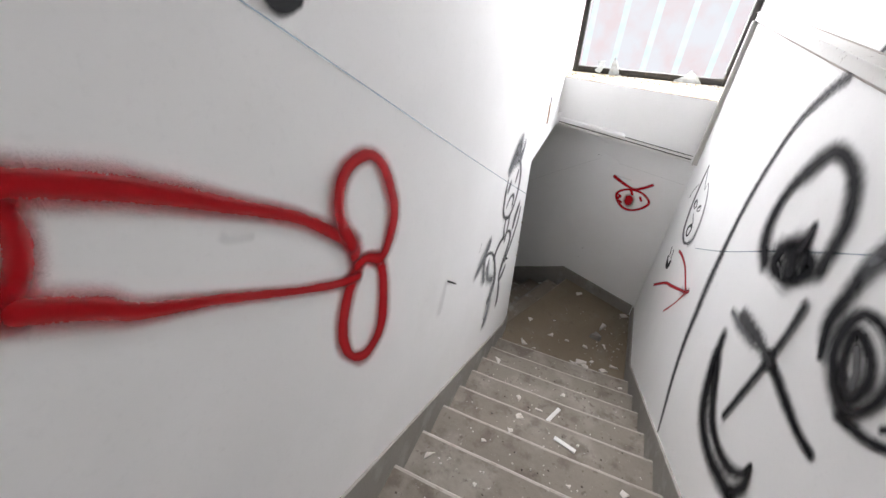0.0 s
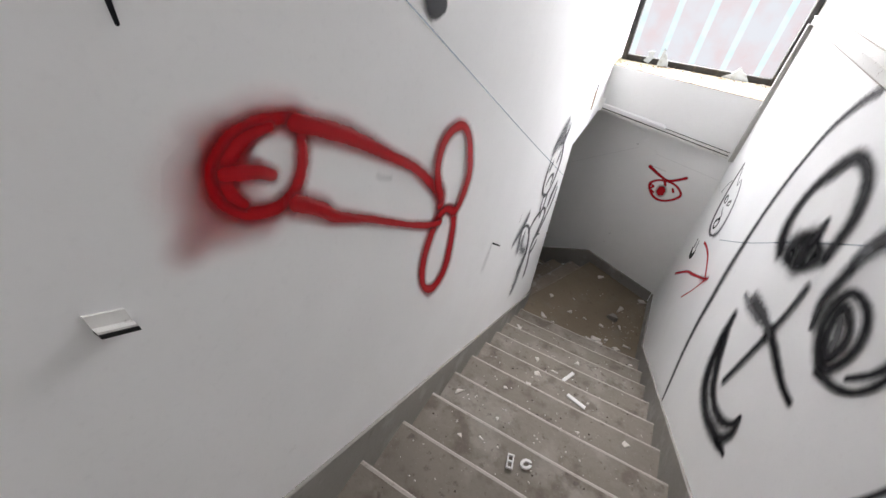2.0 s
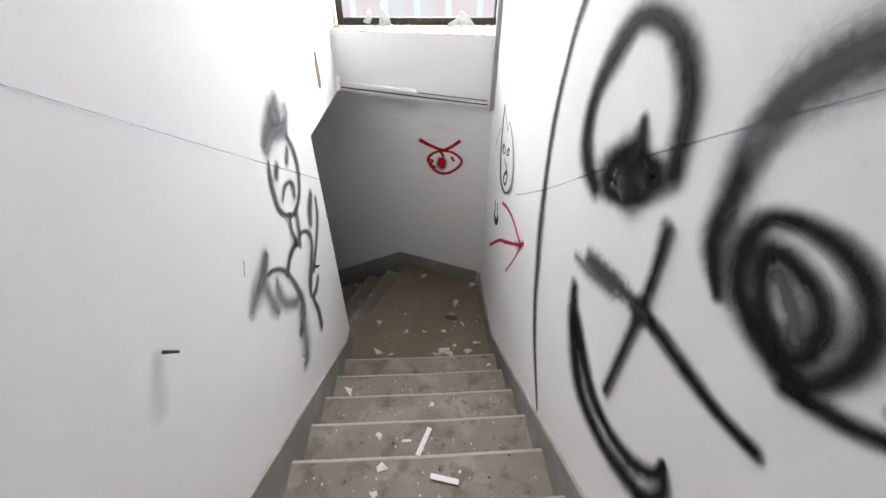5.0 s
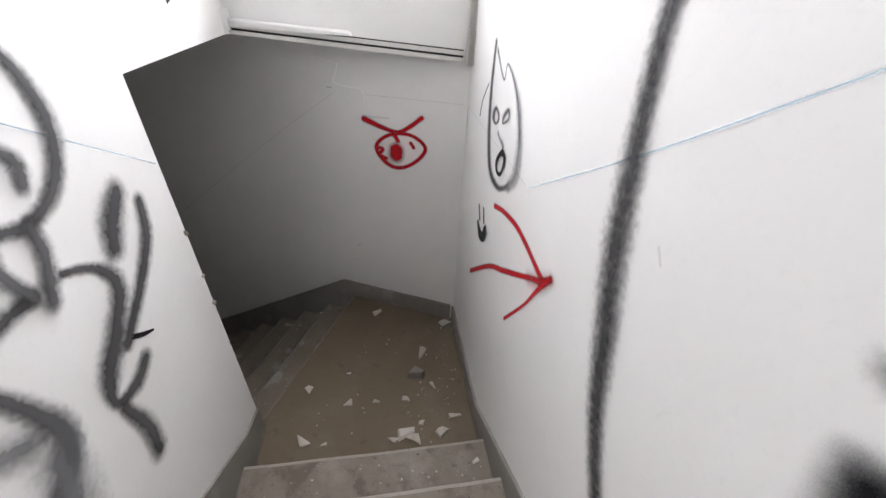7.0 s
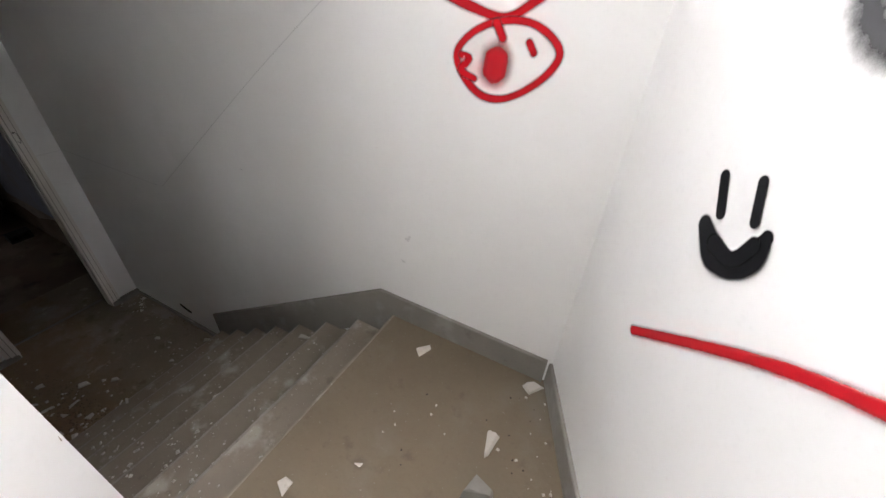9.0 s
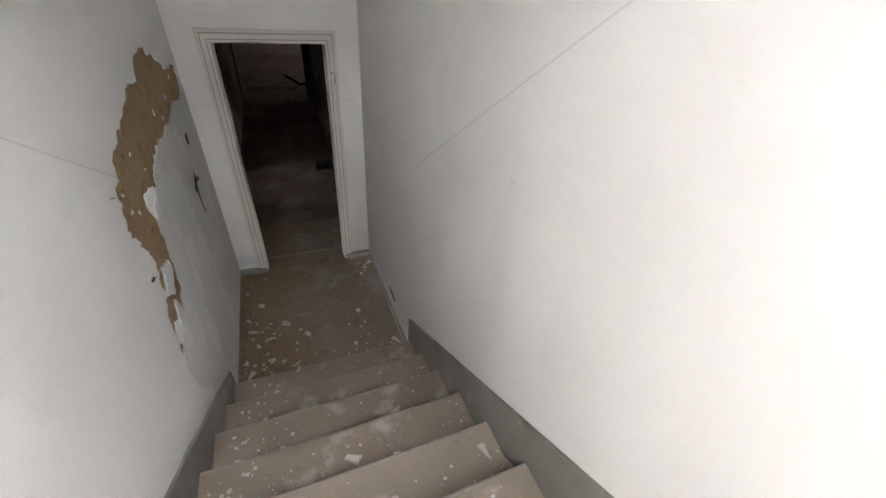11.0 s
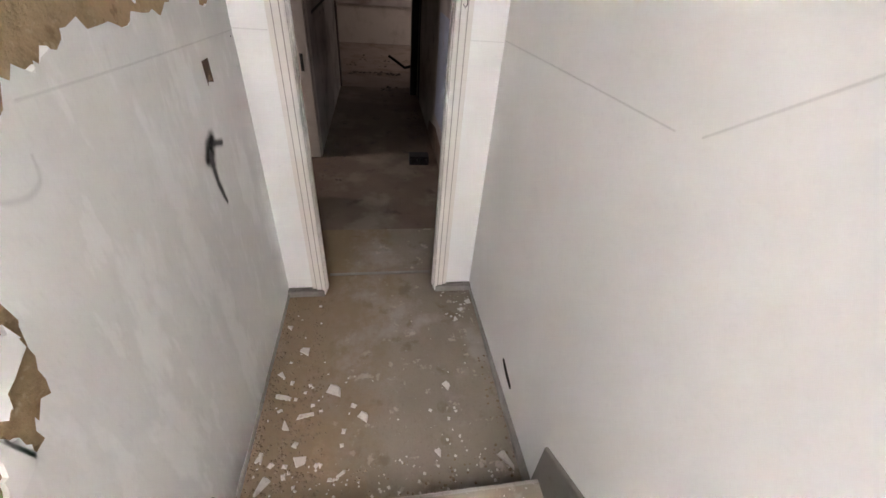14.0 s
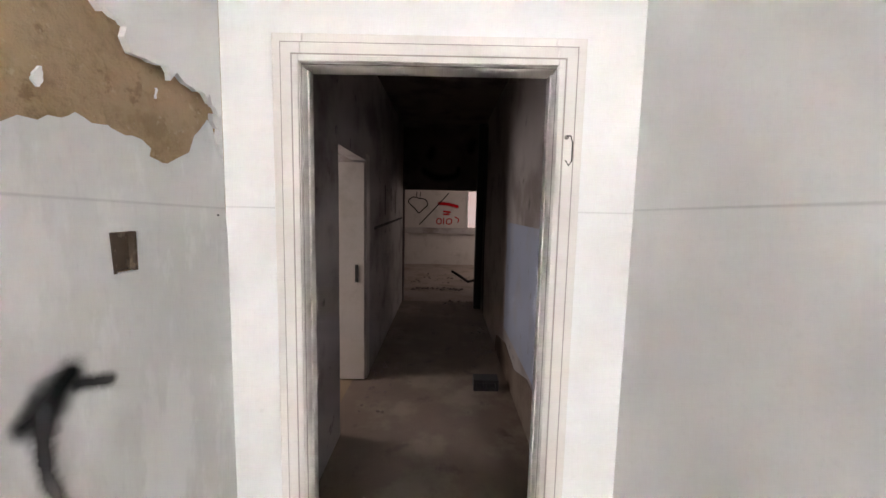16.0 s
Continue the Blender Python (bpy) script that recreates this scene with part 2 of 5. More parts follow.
def smooth_line(pts, closed, n=7):
    """Points along a smooth curve through pts (position and width)."""
    p = [Vector(q) for q in pts]
    m = len(p)
    out = []
    for i in range(m if closed else m - 1):
        p0, p1, p2, p3 = [p[(i + j) % m] if closed else p[min(max(i + j, 0), m - 1)] for j in (-1, 0, 1, 2)]
        for j in range(n):
            t = j / n
            out.append(0.5 * (2 * p1 + (p2 - p0) * t + (2 * p0 - 5 * p1 + 4 * p2 - p3) * t * t + (3 * p1 - p0 - 3 * p2 + p3) * t ** 3))
    out.append(p[0].copy() if closed else p[-1].copy())
    return out


# ---------------------------------------------------------------- the stairwell's shell
RISE, GO1, GO2 = 0.1757, 0.287, 0.2815
S1, X0 = -1.12, -0.845           # first nosing above the landing; the landing's edge
LEFT, RIGHT, RECESS = -1.266, 0.022, 0.122
LOW = -8 * RISE                  # lower floor
Y2, DOOR_X, TOP = -1.272, -4.215, 5.2
SOFFIT = 1.985

structure(obj("wall_left_upper_flight", side1([(-6.0, -1.8), (-0.8, -1.8), (-0.8, SOFFIT), (0.9, SOFFIT), (0.9, TOP), (-6.0, TOP)], LEFT, LEFT - 0.14), WHITE),
          "white painted plaster wall beside the upper stairs, covered in graffiti", "wall")
structure(obj("wall_right_upper_flight", side1([(-6.0, -0.4), (-0.002, -0.4), (-0.002, 1.9), (-0.035, 1.9), (-0.035, 3.025), (-6.0, 3.025)], RIGHT, RIGHT + 0.1), WHITE),
          "white painted wall lining beside the upper stairs, covered in graffiti", "wall")
structure(obj("wall_right_upper_recess", side1([(-6.0, 1.5), (0.9, 1.5), (0.9, TOP), (-6.0, TOP)], RIGHT + 0.102, RIGHT + 0.26), WHITE),
          "white painted set-back wall above the trim", "wall")
structure(obj("wall_behind_upper_flight", box1(LEFT - 0.1, -6.15, -0.4, RIGHT + 0.26, -6.0, TOP), WHITE), "plain white plaster wall", "wall")
structure(obj("wall_back", plan_prism([(-4.37, -0.024), (-2.9, 0.0), (0.3, 0.0), (0.3, 0.15), (-4.37, 0.15)], -1.8, 2.05), WHITE), "white plaster wall along the landing and lower stairs", "wall")
CLAY_WALL = structure(obj("wall_left_lower_flight", side2([(-0.86, -1.8), (-4.37, -1.8), (-4.37, 2.05), (-0.86, 2.05)], Y2 - 0.014, Y2 - 0.16), MUD),
          "clay wall core laid bare where the plaster fell", "wall")


def ragged(pts, amount, seed, n=6):
    """A ragged closed outline through pts."""
    p = smooth_line([(x, z, 0) for x, z in pts], True, n)[:-1]
    return [(q.x + amount * noise.noise((q.x * 14, q.y * 14, seed)) + 0.9 * amount * noise.noise((q.x * 45, q.y * 45, seed)) + 0.4 * amount * noise.noise((q.x * 120, q.y * 120, seed)),
             q.y + amount * noise.noise((q.x * 14, q.y * 14, seed + 9)) + 0.9 * amount * noise.noise((q.x * 45, q.y * 45, seed + 9)) + 0.4 * amount * noise.noise((q.x * 120, q.y * 120, seed + 9))) for q in p]


def sheet_with_holes(outer, holes, y, depth):
    """A plaster coat in the plane y with ragged holes whose rims go back by depth."""
    bm = bmesh.new()
    edges, rims = [], []
    for loop in (outer, *holes):
        v = [bm.verts.new((x, y, z)) for x, z in loop]
        e = [bm.edges.new((v[i], v[(i + 1) % len(v)])) for i in range(len(v))]
        edges += e
        rims.append(v)
    bmesh.ops.triangle_fill(bm, use_beauty=True, use_dissolve=False, edges=edges, normal=(0, 1, 0))
    for v in rims[1:]:
        w = [bm.verts.new((q.co.x, y - depth, q.co.z)) for q in v]
        for i in range(len(v)):
            j = (i + 1) % len(v)
            bm.faces.new((v[i], v[j], w[j], w[i]))
    return bm


PATCH = ((-3.33, 0.69), (-3.53, 0.70), (-3.78, 0.575), (-3.88, 0.53), (-4.02, 0.50), (-4.17, 0.49), (-4.19, 0.40), (-4.185, 0.285), (-4.01, 0.29), (-3.85, 0.325), (-3.78, 0.328), (-3.62, 0.288), (-3.38, 0.29), (-3.15, 0.28),
         (-3.01, 0.25), (-2.90, 0.17), (-2.80, 0.20), (-2.78, 0.08), (-2.76, -0.05), (-2.74, -0.20), (-2.62, -0.31), (-2.47, -0.37), (-2.38, -0.39), (-2.43, -0.17), (-2.51, -0.04), (-2.52, 0.09),
         (-2.45, 0.25), (-2.47, 0.33), (-2.52, 0.42), (-2.62, 0.50), (-2.9, 0.59), (-3.06, 0.64), (-3.18, 0.61))
SOCKET = ((-3.79, 0.132), (-3.865, 0.132), (-3.86, 0.045), (-3.795, 0.045))
coat = sheet_with_holes([(-0.86, -1.8), (-4.213, -1.8), (-4.213, 2.0), (-0.86, 2.0)], [ragged(PATCH, 0.03, 3, 9), list(SOCKET)], Y2, 0.0138)
structure(obj("wall_plaster_coat", coat, WHITE), "white painted plaster coat with a large fallen patch", "wall")
for i, (x, z, w) in enumerate(((-3.35, 0.42, 0.03), (-2.80, 0.42, 0.03), (-2.573, 0.269, 0.035), (-2.64, 0.232, 0.03), (-3.7, 0.40, 0.03), (-3.95, 0.45, 0.025), (-2.56, 0.36, 0.02), (-3.5, 0.35, 0.02), (-2.9, 0.31, 0.02))):
    rim = ragged([(x + w * 0.3 * math.cos(a) * (0.7 + 0.3 * math.sin(i + a)), z + w * 0.42 * math.sin(a)) for a in (0, 1.05, 2.1, 3.14, 4.2, 5.2)], w * 0.55, i, 5)
    f = obj("plaster_flake", side2(rim, Y2 - 0.0138, Y2 - 0.009), WHITE, CLAY_WALL)
for i, rim in enumerate((((-2.745, 0.236), (-2.80, 0.262), (-2.85, 0.25), (-2.90, 0.20), (-2.86, 0.14), (-2.81, 0.118), (-2.76, 0.16)), ((-2.70, -0.075), (-2.64, -0.165), (-2.585, -0.185), (-2.52, -0.125), (-2.60, -0.065)),
                         ((-2.575, -0.22), (-2.61, -0.30), (-2.57, -0.40), (-2.50, -0.45), (-2.51, -0.34), (-2.545, -0.26)), ((-2.47, -0.26), (-2.50, -0.30), (-2.46, -0.37), (-2.43, -0.33)))):
    obj("plaster_flake", side2(ragged(rim, 0.03, i + 20, 7), Y2 - 0.0138, Y2 - 0.004), WHITE, CLAY_WALL)
GREY = ((-4.20, 0.285), (-3.98, 0.292), (-3.81, 0.33), (-3.62, 0.292), (-3.38, 0.30), (-3.15, 0.29), (-3.0, 0.26), (-2.86, 0.18), (-2.74, 0.10), (-2.70, -0.18), (-2.57, -0.30), (-2.36, -0.42), (-2.44, -0.75),
        (-2.72, -1.05), (-2.85, -1.2), (-2.90, -1.37), (-3.5, -1.375), (-4.20, -1.375))
skim = sheet_with_holes(ragged([(x, z + (0.016 if z > 0 else 0)) for x, z in GREY], 0.032, 3, 9), [list(SOCKET)], Y2 + 0.003, 0.003)
structure(obj("wall_grey_skim", skim, GREYWALL), "grey skimmed plaster with pale streaks", "wall")
structure(obj("ceiling_lower_flight", plan_prism([(-1.25, -0.35), (-0.86, -1.25), (-4.37, -1.42), (-4.37, 0.14), (-1.1, 0.14)], SOFFIT, SOFFIT + 0.12), WHITE), "plain white ceiling over the lower stairs", "ceiling")
structure(obj("ceiling_upper", box1(LEFT - 0.14, -6.1, TOP, RIGHT + 0.3, 0.95, TOP + 0.1), WHITE), "plain white ceiling over the upper stairs", "ceiling")

# unseen frame bars added around the upper fill lamp, with no opening
w3 = structure(new("assumed_window"), "unseen window frame added behind the upper fill lamp", "window")
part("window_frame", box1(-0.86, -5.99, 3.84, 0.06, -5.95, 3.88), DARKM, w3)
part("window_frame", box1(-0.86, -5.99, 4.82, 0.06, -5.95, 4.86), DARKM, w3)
# window wall: sill block under the window, piers and lintel round it
sill_pts = [tuple(at1(r, s)[:2]) for r, s in ((LEFT, 0.27), (RECESS, -0.045), (RECESS, 0.85), (LEFT, 0.85))]
bm = bmesh.new()
lo = [bm.verts.new((x, y, z)) for (x, y), z in zip(sill_pts, (1.99, 1.915, 1.93, 1.99))]
hi = [bm.verts.new((x, y, 2.425)) for x, y in sill_pts]
for f in (lo, hi[::-1], *[(lo[(i + 1) % 4], lo[i], hi[i], hi[(i + 1) % 4]) for i in range(4)]):
    bm.faces.new(f)
bmesh.ops.recalc_face_normals(bm, faces=bm.faces)
structure(obj("window_sill_wall", bm, WHITE), "white plastered wall panel with a crumbling sill", "wall")
WZ0, WZ1 = 2.43, 4.45
structure(obj("window_lintel", box1(LEFT, WIN_S - 0.05, WZ1, RECESS, 0.85, TOP), WHITE), "plain white lintel above the window", "wall")


def window():
    w = structure(new("window_1"), "tall dark metal window with broken panes", "window")
    fr = new("window_frame")
    fr.parent = w
    r0, r1 = LEFT + 0.02, RECESS
    part("stile", box1(r0, WIN_S, WZ0, r0 + 0.05, WIN_S + 0.05, WZ1, 0.006), DARKM, fr)
    part("stile", box1(r1 - 0.05, WIN_S, WZ0, r1, WIN_S + 0.05, WZ1, 0.006), DARKM, fr)
    part("rail", box1(r0 + 0.05, WIN_S, WZ0, r1 - 0.05, WIN_S + 0.05, WZ0 + 0.055, 0.006), DARKM, fr)
    part("rail", box1(r0 + 0.05, WIN_S, WZ1 - 0.05, r1 - 0.05, WIN_S + 0.05, WZ1, 0.006), DARKM, fr)
    for r, pts in ((-0.98, ((-0.05, 0.02), (0.0, 0.0), (0.03, 0.06), (0.02, 0.11), (-0.03, 0.10), (-0.02, 0.06))), (-0.85, ((-0.05, 0.0), (0.06, -0.03), (0.035, 0.05), (-0.01, 0.13), (-0.03, 0.15))),
                   (-0.20, ((-0.12, 0), (0.11, -0.01), (0.05, 0.06), (-0.01, 0.10), (-0.05, 0.04)))):
        part("glass_shard", poly_prism(pts, lambda a, b: at1(r + a, WIN_S - 0.012, WZ0 + 0.004 + b), lambda a, b: at1(r + a, WIN_S - 0.005, WZ0 + 0.012 + b)), SHARD, w, "jagged shard of dusty glass")
    return w


window()


# a surface that emits its colour, in place of daylight falling on it
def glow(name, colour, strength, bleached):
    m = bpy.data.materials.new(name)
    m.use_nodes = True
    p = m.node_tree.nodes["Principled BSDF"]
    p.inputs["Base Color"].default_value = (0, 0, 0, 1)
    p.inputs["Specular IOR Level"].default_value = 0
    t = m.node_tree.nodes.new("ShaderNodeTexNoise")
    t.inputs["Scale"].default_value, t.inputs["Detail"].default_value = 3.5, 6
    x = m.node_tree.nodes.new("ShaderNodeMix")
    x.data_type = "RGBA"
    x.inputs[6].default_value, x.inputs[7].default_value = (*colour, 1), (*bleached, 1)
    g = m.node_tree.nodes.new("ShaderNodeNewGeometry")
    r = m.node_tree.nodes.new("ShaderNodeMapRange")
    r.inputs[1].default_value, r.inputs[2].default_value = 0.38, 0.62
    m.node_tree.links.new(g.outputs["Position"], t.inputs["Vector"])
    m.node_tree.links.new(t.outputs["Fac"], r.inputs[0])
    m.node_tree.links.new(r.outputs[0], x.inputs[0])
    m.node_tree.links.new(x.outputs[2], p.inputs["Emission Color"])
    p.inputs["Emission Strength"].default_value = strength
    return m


DAY_PINK, DAY_SKY, DAY_FAR = glow("glowing_pink_boards", (0.86, 0.76, 0.785), 0.95, (0.84, 0.87, 0.92)), glow("bright_day", (0.78, 0.97, 1.0), 1.0, (0.9, 0.98, 1.0)), glow("sunlit_yard", (1.0, 0.72, 0.66), 0.025, (1.0, 0.8, 0.76))
# the boards glow by themselves; their sunlight is put into the emission
fence = structure(new("backdrop_fence"), "pale pink boards outside the window, glowing as if sunlit", "backdrop")
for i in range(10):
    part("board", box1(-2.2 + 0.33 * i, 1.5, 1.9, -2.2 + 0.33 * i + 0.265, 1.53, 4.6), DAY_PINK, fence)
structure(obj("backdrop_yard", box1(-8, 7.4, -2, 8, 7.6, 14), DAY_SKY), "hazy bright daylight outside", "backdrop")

# timber trim round the lower panels of the right wall and under the sill wall
def trim_run(name, bm_list, label):
    t = structure(new(name), label, "trim")
    for b in bm_list:
        part("board", b, EDGING, t)
    return t


trim_run("trim", [
    box1(RIGHT - 0.016, -6.0, 2.992, RIGHT + 0.003, -0.02, 3.036, 0.003), box1(RIGHT - 0.024, -6.0, 3.036, RIGHT + 0.035, -0.02, 3.044, 0.002),
    box1(RIGHT + 0.040, -6.0, 3.026, RIGHT + 0.10, -0.02, 3.038, 0.002),
    box1(RIGHT - 0.034, -0.046, 1.895, RIGHT + 0.02, -0.030, 2.990, 0.003), box1(RIGHT - 0.034, -0.060, 1.895, RIGHT - 0.026, -0.047, 2.990, 0.002),
], "chipped white-painted timber edging of the wall lining")
# thin dark strips painting the shadow lines beside the timber edging
for z0, z1, r_ in ((2.980, 2.990, RIGHT - 0.0015), (3.0385, 3.044, RIGHT + 0.0985)):
    structure(obj("trim_shadow_line", box1(r_, -6.0, z0, r_ + 0.003, -0.05, z1), GROOVE_SHADE), "painted shadow line along the timber edging", "trim")
structure(obj("trim_shadow_line", box1(RIGHT - 0.0015, -0.070, 1.90, RIGHT + 0.002, -0.0615, 2.98), GROOVE_SHADE), "painted shadow line along the timber edging", "trim")
a, b = at1(LEFT + 0.02, 0.262), at1(RIGHT - 0.05, -0.034)
n_ = Vector((b.y - a.y, a.x - b.x, 0)).normalized()
# first two strips are white edging, last two paint the shadow between them
for i_, (off, z_, h_, t_) in enumerate(((0.002, 0.0, 0.018, 0.014), (0.002, 0.030, 0.020, 0.010), (0.001, 0.018, 0.012, 0.002), (0.001, 0.050, 0.006, 0.002))):
    bm = bmesh.new()
    pa, pb = [q + n_ * off for q in (a, b)]
    quad = [(pa, 1.985), (pb, 1.915)]
    vv = []
    for q, z in quad:
        vv.append([bm.verts.new((*(q + n_ * u)[:2], z + z_ + w)) for u, w in ((0, 0), (t_, 0), (t_, h_), (0, h_))])
    for i in range(4):
        bm.faces.new((vv[0][i], vv[0][(i + 1) % 4], vv[1][(i + 1) % 4], vv[1][i]))
    bm.faces.new(vv[0][::-1])
    bm.faces.new(vv[1])
    bmesh.ops.recalc_face_normals(bm, faces=bm.faces)
    structure(obj("trim_sill_wall", bm, TRIM if i_ < 2 else DARKM), "loose chipped white edging with painted shadow strips under the sill wall", "trim")
structure(obj("window_sill", plan_prism([tuple(at1(r, s)[:2]) for r, s in ((LEFT + 0.003, 0.275), (RECESS - 0.003, -0.04), (RECESS - 0.003, WIN_S + 0.1), (LEFT + 0.003, WIN_S + 0.1))], 2.418, 2.431), SILL), "crumbling cream sill littered with plaster", "sill")

# sloping cement skirtings
SK = 0.20
def nose1(s):
    return RISE * ((S1 - s) / GO1 + 1)


def skirt_band(name, bm, label="rough grey cement skirting following the stairs"):
    bmesh.ops.bevel(bm, geom=[e for e in bm.edges if e.calc_length() > 0.3], offset=0.004, segments=1, affect="EDGES")
    return structure(obj(name, bm, SKIRT), label, "skirting")


K1 = S1 + GO1 - 0.03
skirt_band("baseboard_left_upper", side1([(-0.8, -0.05), (-0.8, 0.19), (K1 - 0.12, 0.19 + 0.05), (-6.0, nose1(-6.0) + SK + 0.02), (-6.0, nose1(-6.0) - 0.5), (-1.2, -0.05)], LEFT + 0.012, LEFT - 0.02))
skirt_band("baseboard_right_upper", side1([(-0.01, -0.05), (-0.01, 0.135), (K1 - 0.02, 0.145), (-6.0, nose1(-6.0) + SK + 0.01), (-6.0, nose1(-6.0) - 0.5), (-1.2, -0.05)], RIGHT - 0.016, RIGHT + 0.02))
skirt_band("baseboard_back", side2([(0.0, -0.05), (0.0, 0.145), (-0.94, 0.148), (-2.85, -1.046), (-2.85, -1.5), (-1.2, -0.3)], -0.016, 0.02))
skirt_band("baseboard_left_lower", side2([(-0.86, 0.02), (-0.86, 0.14), (-2.0, -0.56), (-2.84, -1.13), (-2.86, -1.5), (-1.3, -0.7)], Y2 + 0.016, Y2 - 0.02))
skirt_band("baseboard_low_right", box(-4.2, -0.03, LOW, -2.86, 0.01, LOW + 0.035), "thin broken cement skirting")
skirt_band("baseboard_low_left", box(-4.2, Y2 - 0.01, LOW, -2.87, Y2 + 0.012, LOW + 0.03), "thin broken cement skirting")


# ---------------------------------------------------------------- stairs and floors
NOSE = mat("worn_pale_nosing", (0.33, 0.30, 0.26), 0.6, [(6, 0.5, 0.62, (0.30, 0.27, 0.23), 0.8), (24, 0.58, 0.66, (0.22, 0.19, 0.16), 0.7)], 0.08, 0.3)


def step_mesh(width, going, rise, depth):
    """A step with a slightly proud, rounded and worn nosing; its nosing lies along x at y = 0, it goes back to -y, its top at z = 0."""
    prof = [(-going - 0.02, 0), (-0.02, 0), (-0.008, -0.003), (-0.001, -0.010), (0.0, -0.022), (-0.004, -0.034), (-0.018, -0.040), (-0.02, -rise), (-0.02, -depth), (-going - 0.02, -depth)]
    bm = bmesh.new()
    rows = []
    n = 14
    for i in range(n + 1):
        x = width * i / n
        wear = 0.004 * math.sin(math.pi * i / n) + 0.0025 * noise.noise((x * 5, going, width))
        rows.append([bm.verts.new((x, y - (wear * 0.8 if y > -0.03 else 0), z - (wear if z > -0.05 and y > -0.03 else 0))) for y, z in prof])
    for a, b in zip(rows, rows[1:]):
        for i in range(len(prof)):
            j = (i + 1) % len(prof)
            bm.faces.new((a[i], a[j], b[j], b[i])).material_index = 1 if 1 <= i <= 4 else 0
    bm.faces.new(rows[0])
    bm.faces.new(rows[-1][::-1])
    bmesh.ops.recalc_face_normals(bm, faces=bm.faces)
    return bm


stairs = structure(new("staircase_upper"), "worn grey terrazzo stairs strewn with plaster bits", "stairs")
me1 = None
for k in range(1, 15):
    if me1 is None:
        st = part("step", step_mesh(RIGHT - LEFT, GO1, RISE, 0.32), STEP, stairs)
        me1 = st.data
        me1.materials.append(NOSE)
    else:
        st = new("step", me1)
        st.parent = stairs
    st.matrix_local = Matrix.Translation(at1(LEFT, S1 - GO1 * (k - 1), RISE * k)) @ pose(0, 0, 0, 0, 0, 24.9)
top_z, top_s = RISE * 15, S1 - GO1 * 14
structure(obj("floor_upper", box1(LEFT, -6.05, top_z - 0.2, RIGHT, top_s, top_z), STEP), "grey terrazzo upper landing", "floor")

stairs2 = structure(new("staircase_lower"), "worn grey terrazzo lower stairs strewn with fallen plaster", "stairs")
me2 = None
for k in range(1, 8):
    if me2 is None:
        st = part("step", step_mesh(-Y2, GO2, RISE, 0.32), STEP2, stairs2)
        me2 = st.data
        me2.materials.append(NOSE)
    else:
        st = new("step", me2)
        st.parent = stairs2
    st.matrix_local = Matrix.Translation((X0 - GO2 * k, Y2, -RISE * k)) @ pose(0, 0, 0, 0, 0, 90)

a, b = at1(LEFT, S1 - 0.02), at1(RIGHT, S1 - 0.02)
structure(obj("floor_landing", plan_prism([(X0, 0.01), (X0, Y2), (a.x, a.y), (b.x, b.y), (0.05, 0.01)], -0.3, 0.0), LANDING), "dusty grey terrazzo quarter landing", "floor")
structure(obj("landing_nosing", box(X0 - 0.010, Y2, -0.034, X0 + 0.004, 0.0, 0.002, 0.004), STEP2), "worn pale nosing along the landing's edge", "floor")
structure(obj("floor_lower", box(DOOR_X - 0.19, Y2 - 0.1, LOW - 0.2, X0 - GO2 * 7 - 0.01, 0.1, LOW), FLOOR), "dusty cement floor at the foot of the stairs", "floor")
# the floor is paler just inside the doorway and darker beyond
structure(obj("floor_corridor", box(-9.7, -1.5, LOW - 0.2, -4.985, 0.4, LOW - 0.003), DIM), "dark brown cement corridor floor", "floor")
structure(obj("floor_doorway", box(-4.984, -1.5, LOW - 0.2, DOOR_X - 0.19, 0.4, LOW - 0.002), FLOOR), "paler cement strip inside the doorway", "floor")

# ---------------------------------------------------------------- door wall and door frame
DY0, DY1, DH = -1.022, -0.285, 0.6
structure(obj("wall_door", cross2([(Y2, LOW - 0.1), (DY0 - 0.03, LOW - 0.1), (DY0 - 0.03, DH + 0.03), (DY1 + 0.03, DH + 0.03), (DY1 + 0.03, LOW - 0.1), (0.0, LOW - 0.1), (0.0, 2.05), (Y2, 2.05)], DOOR_X, DOOR_X - 0.15), WHITE),
          "bright white wall with a doorway", "wall")


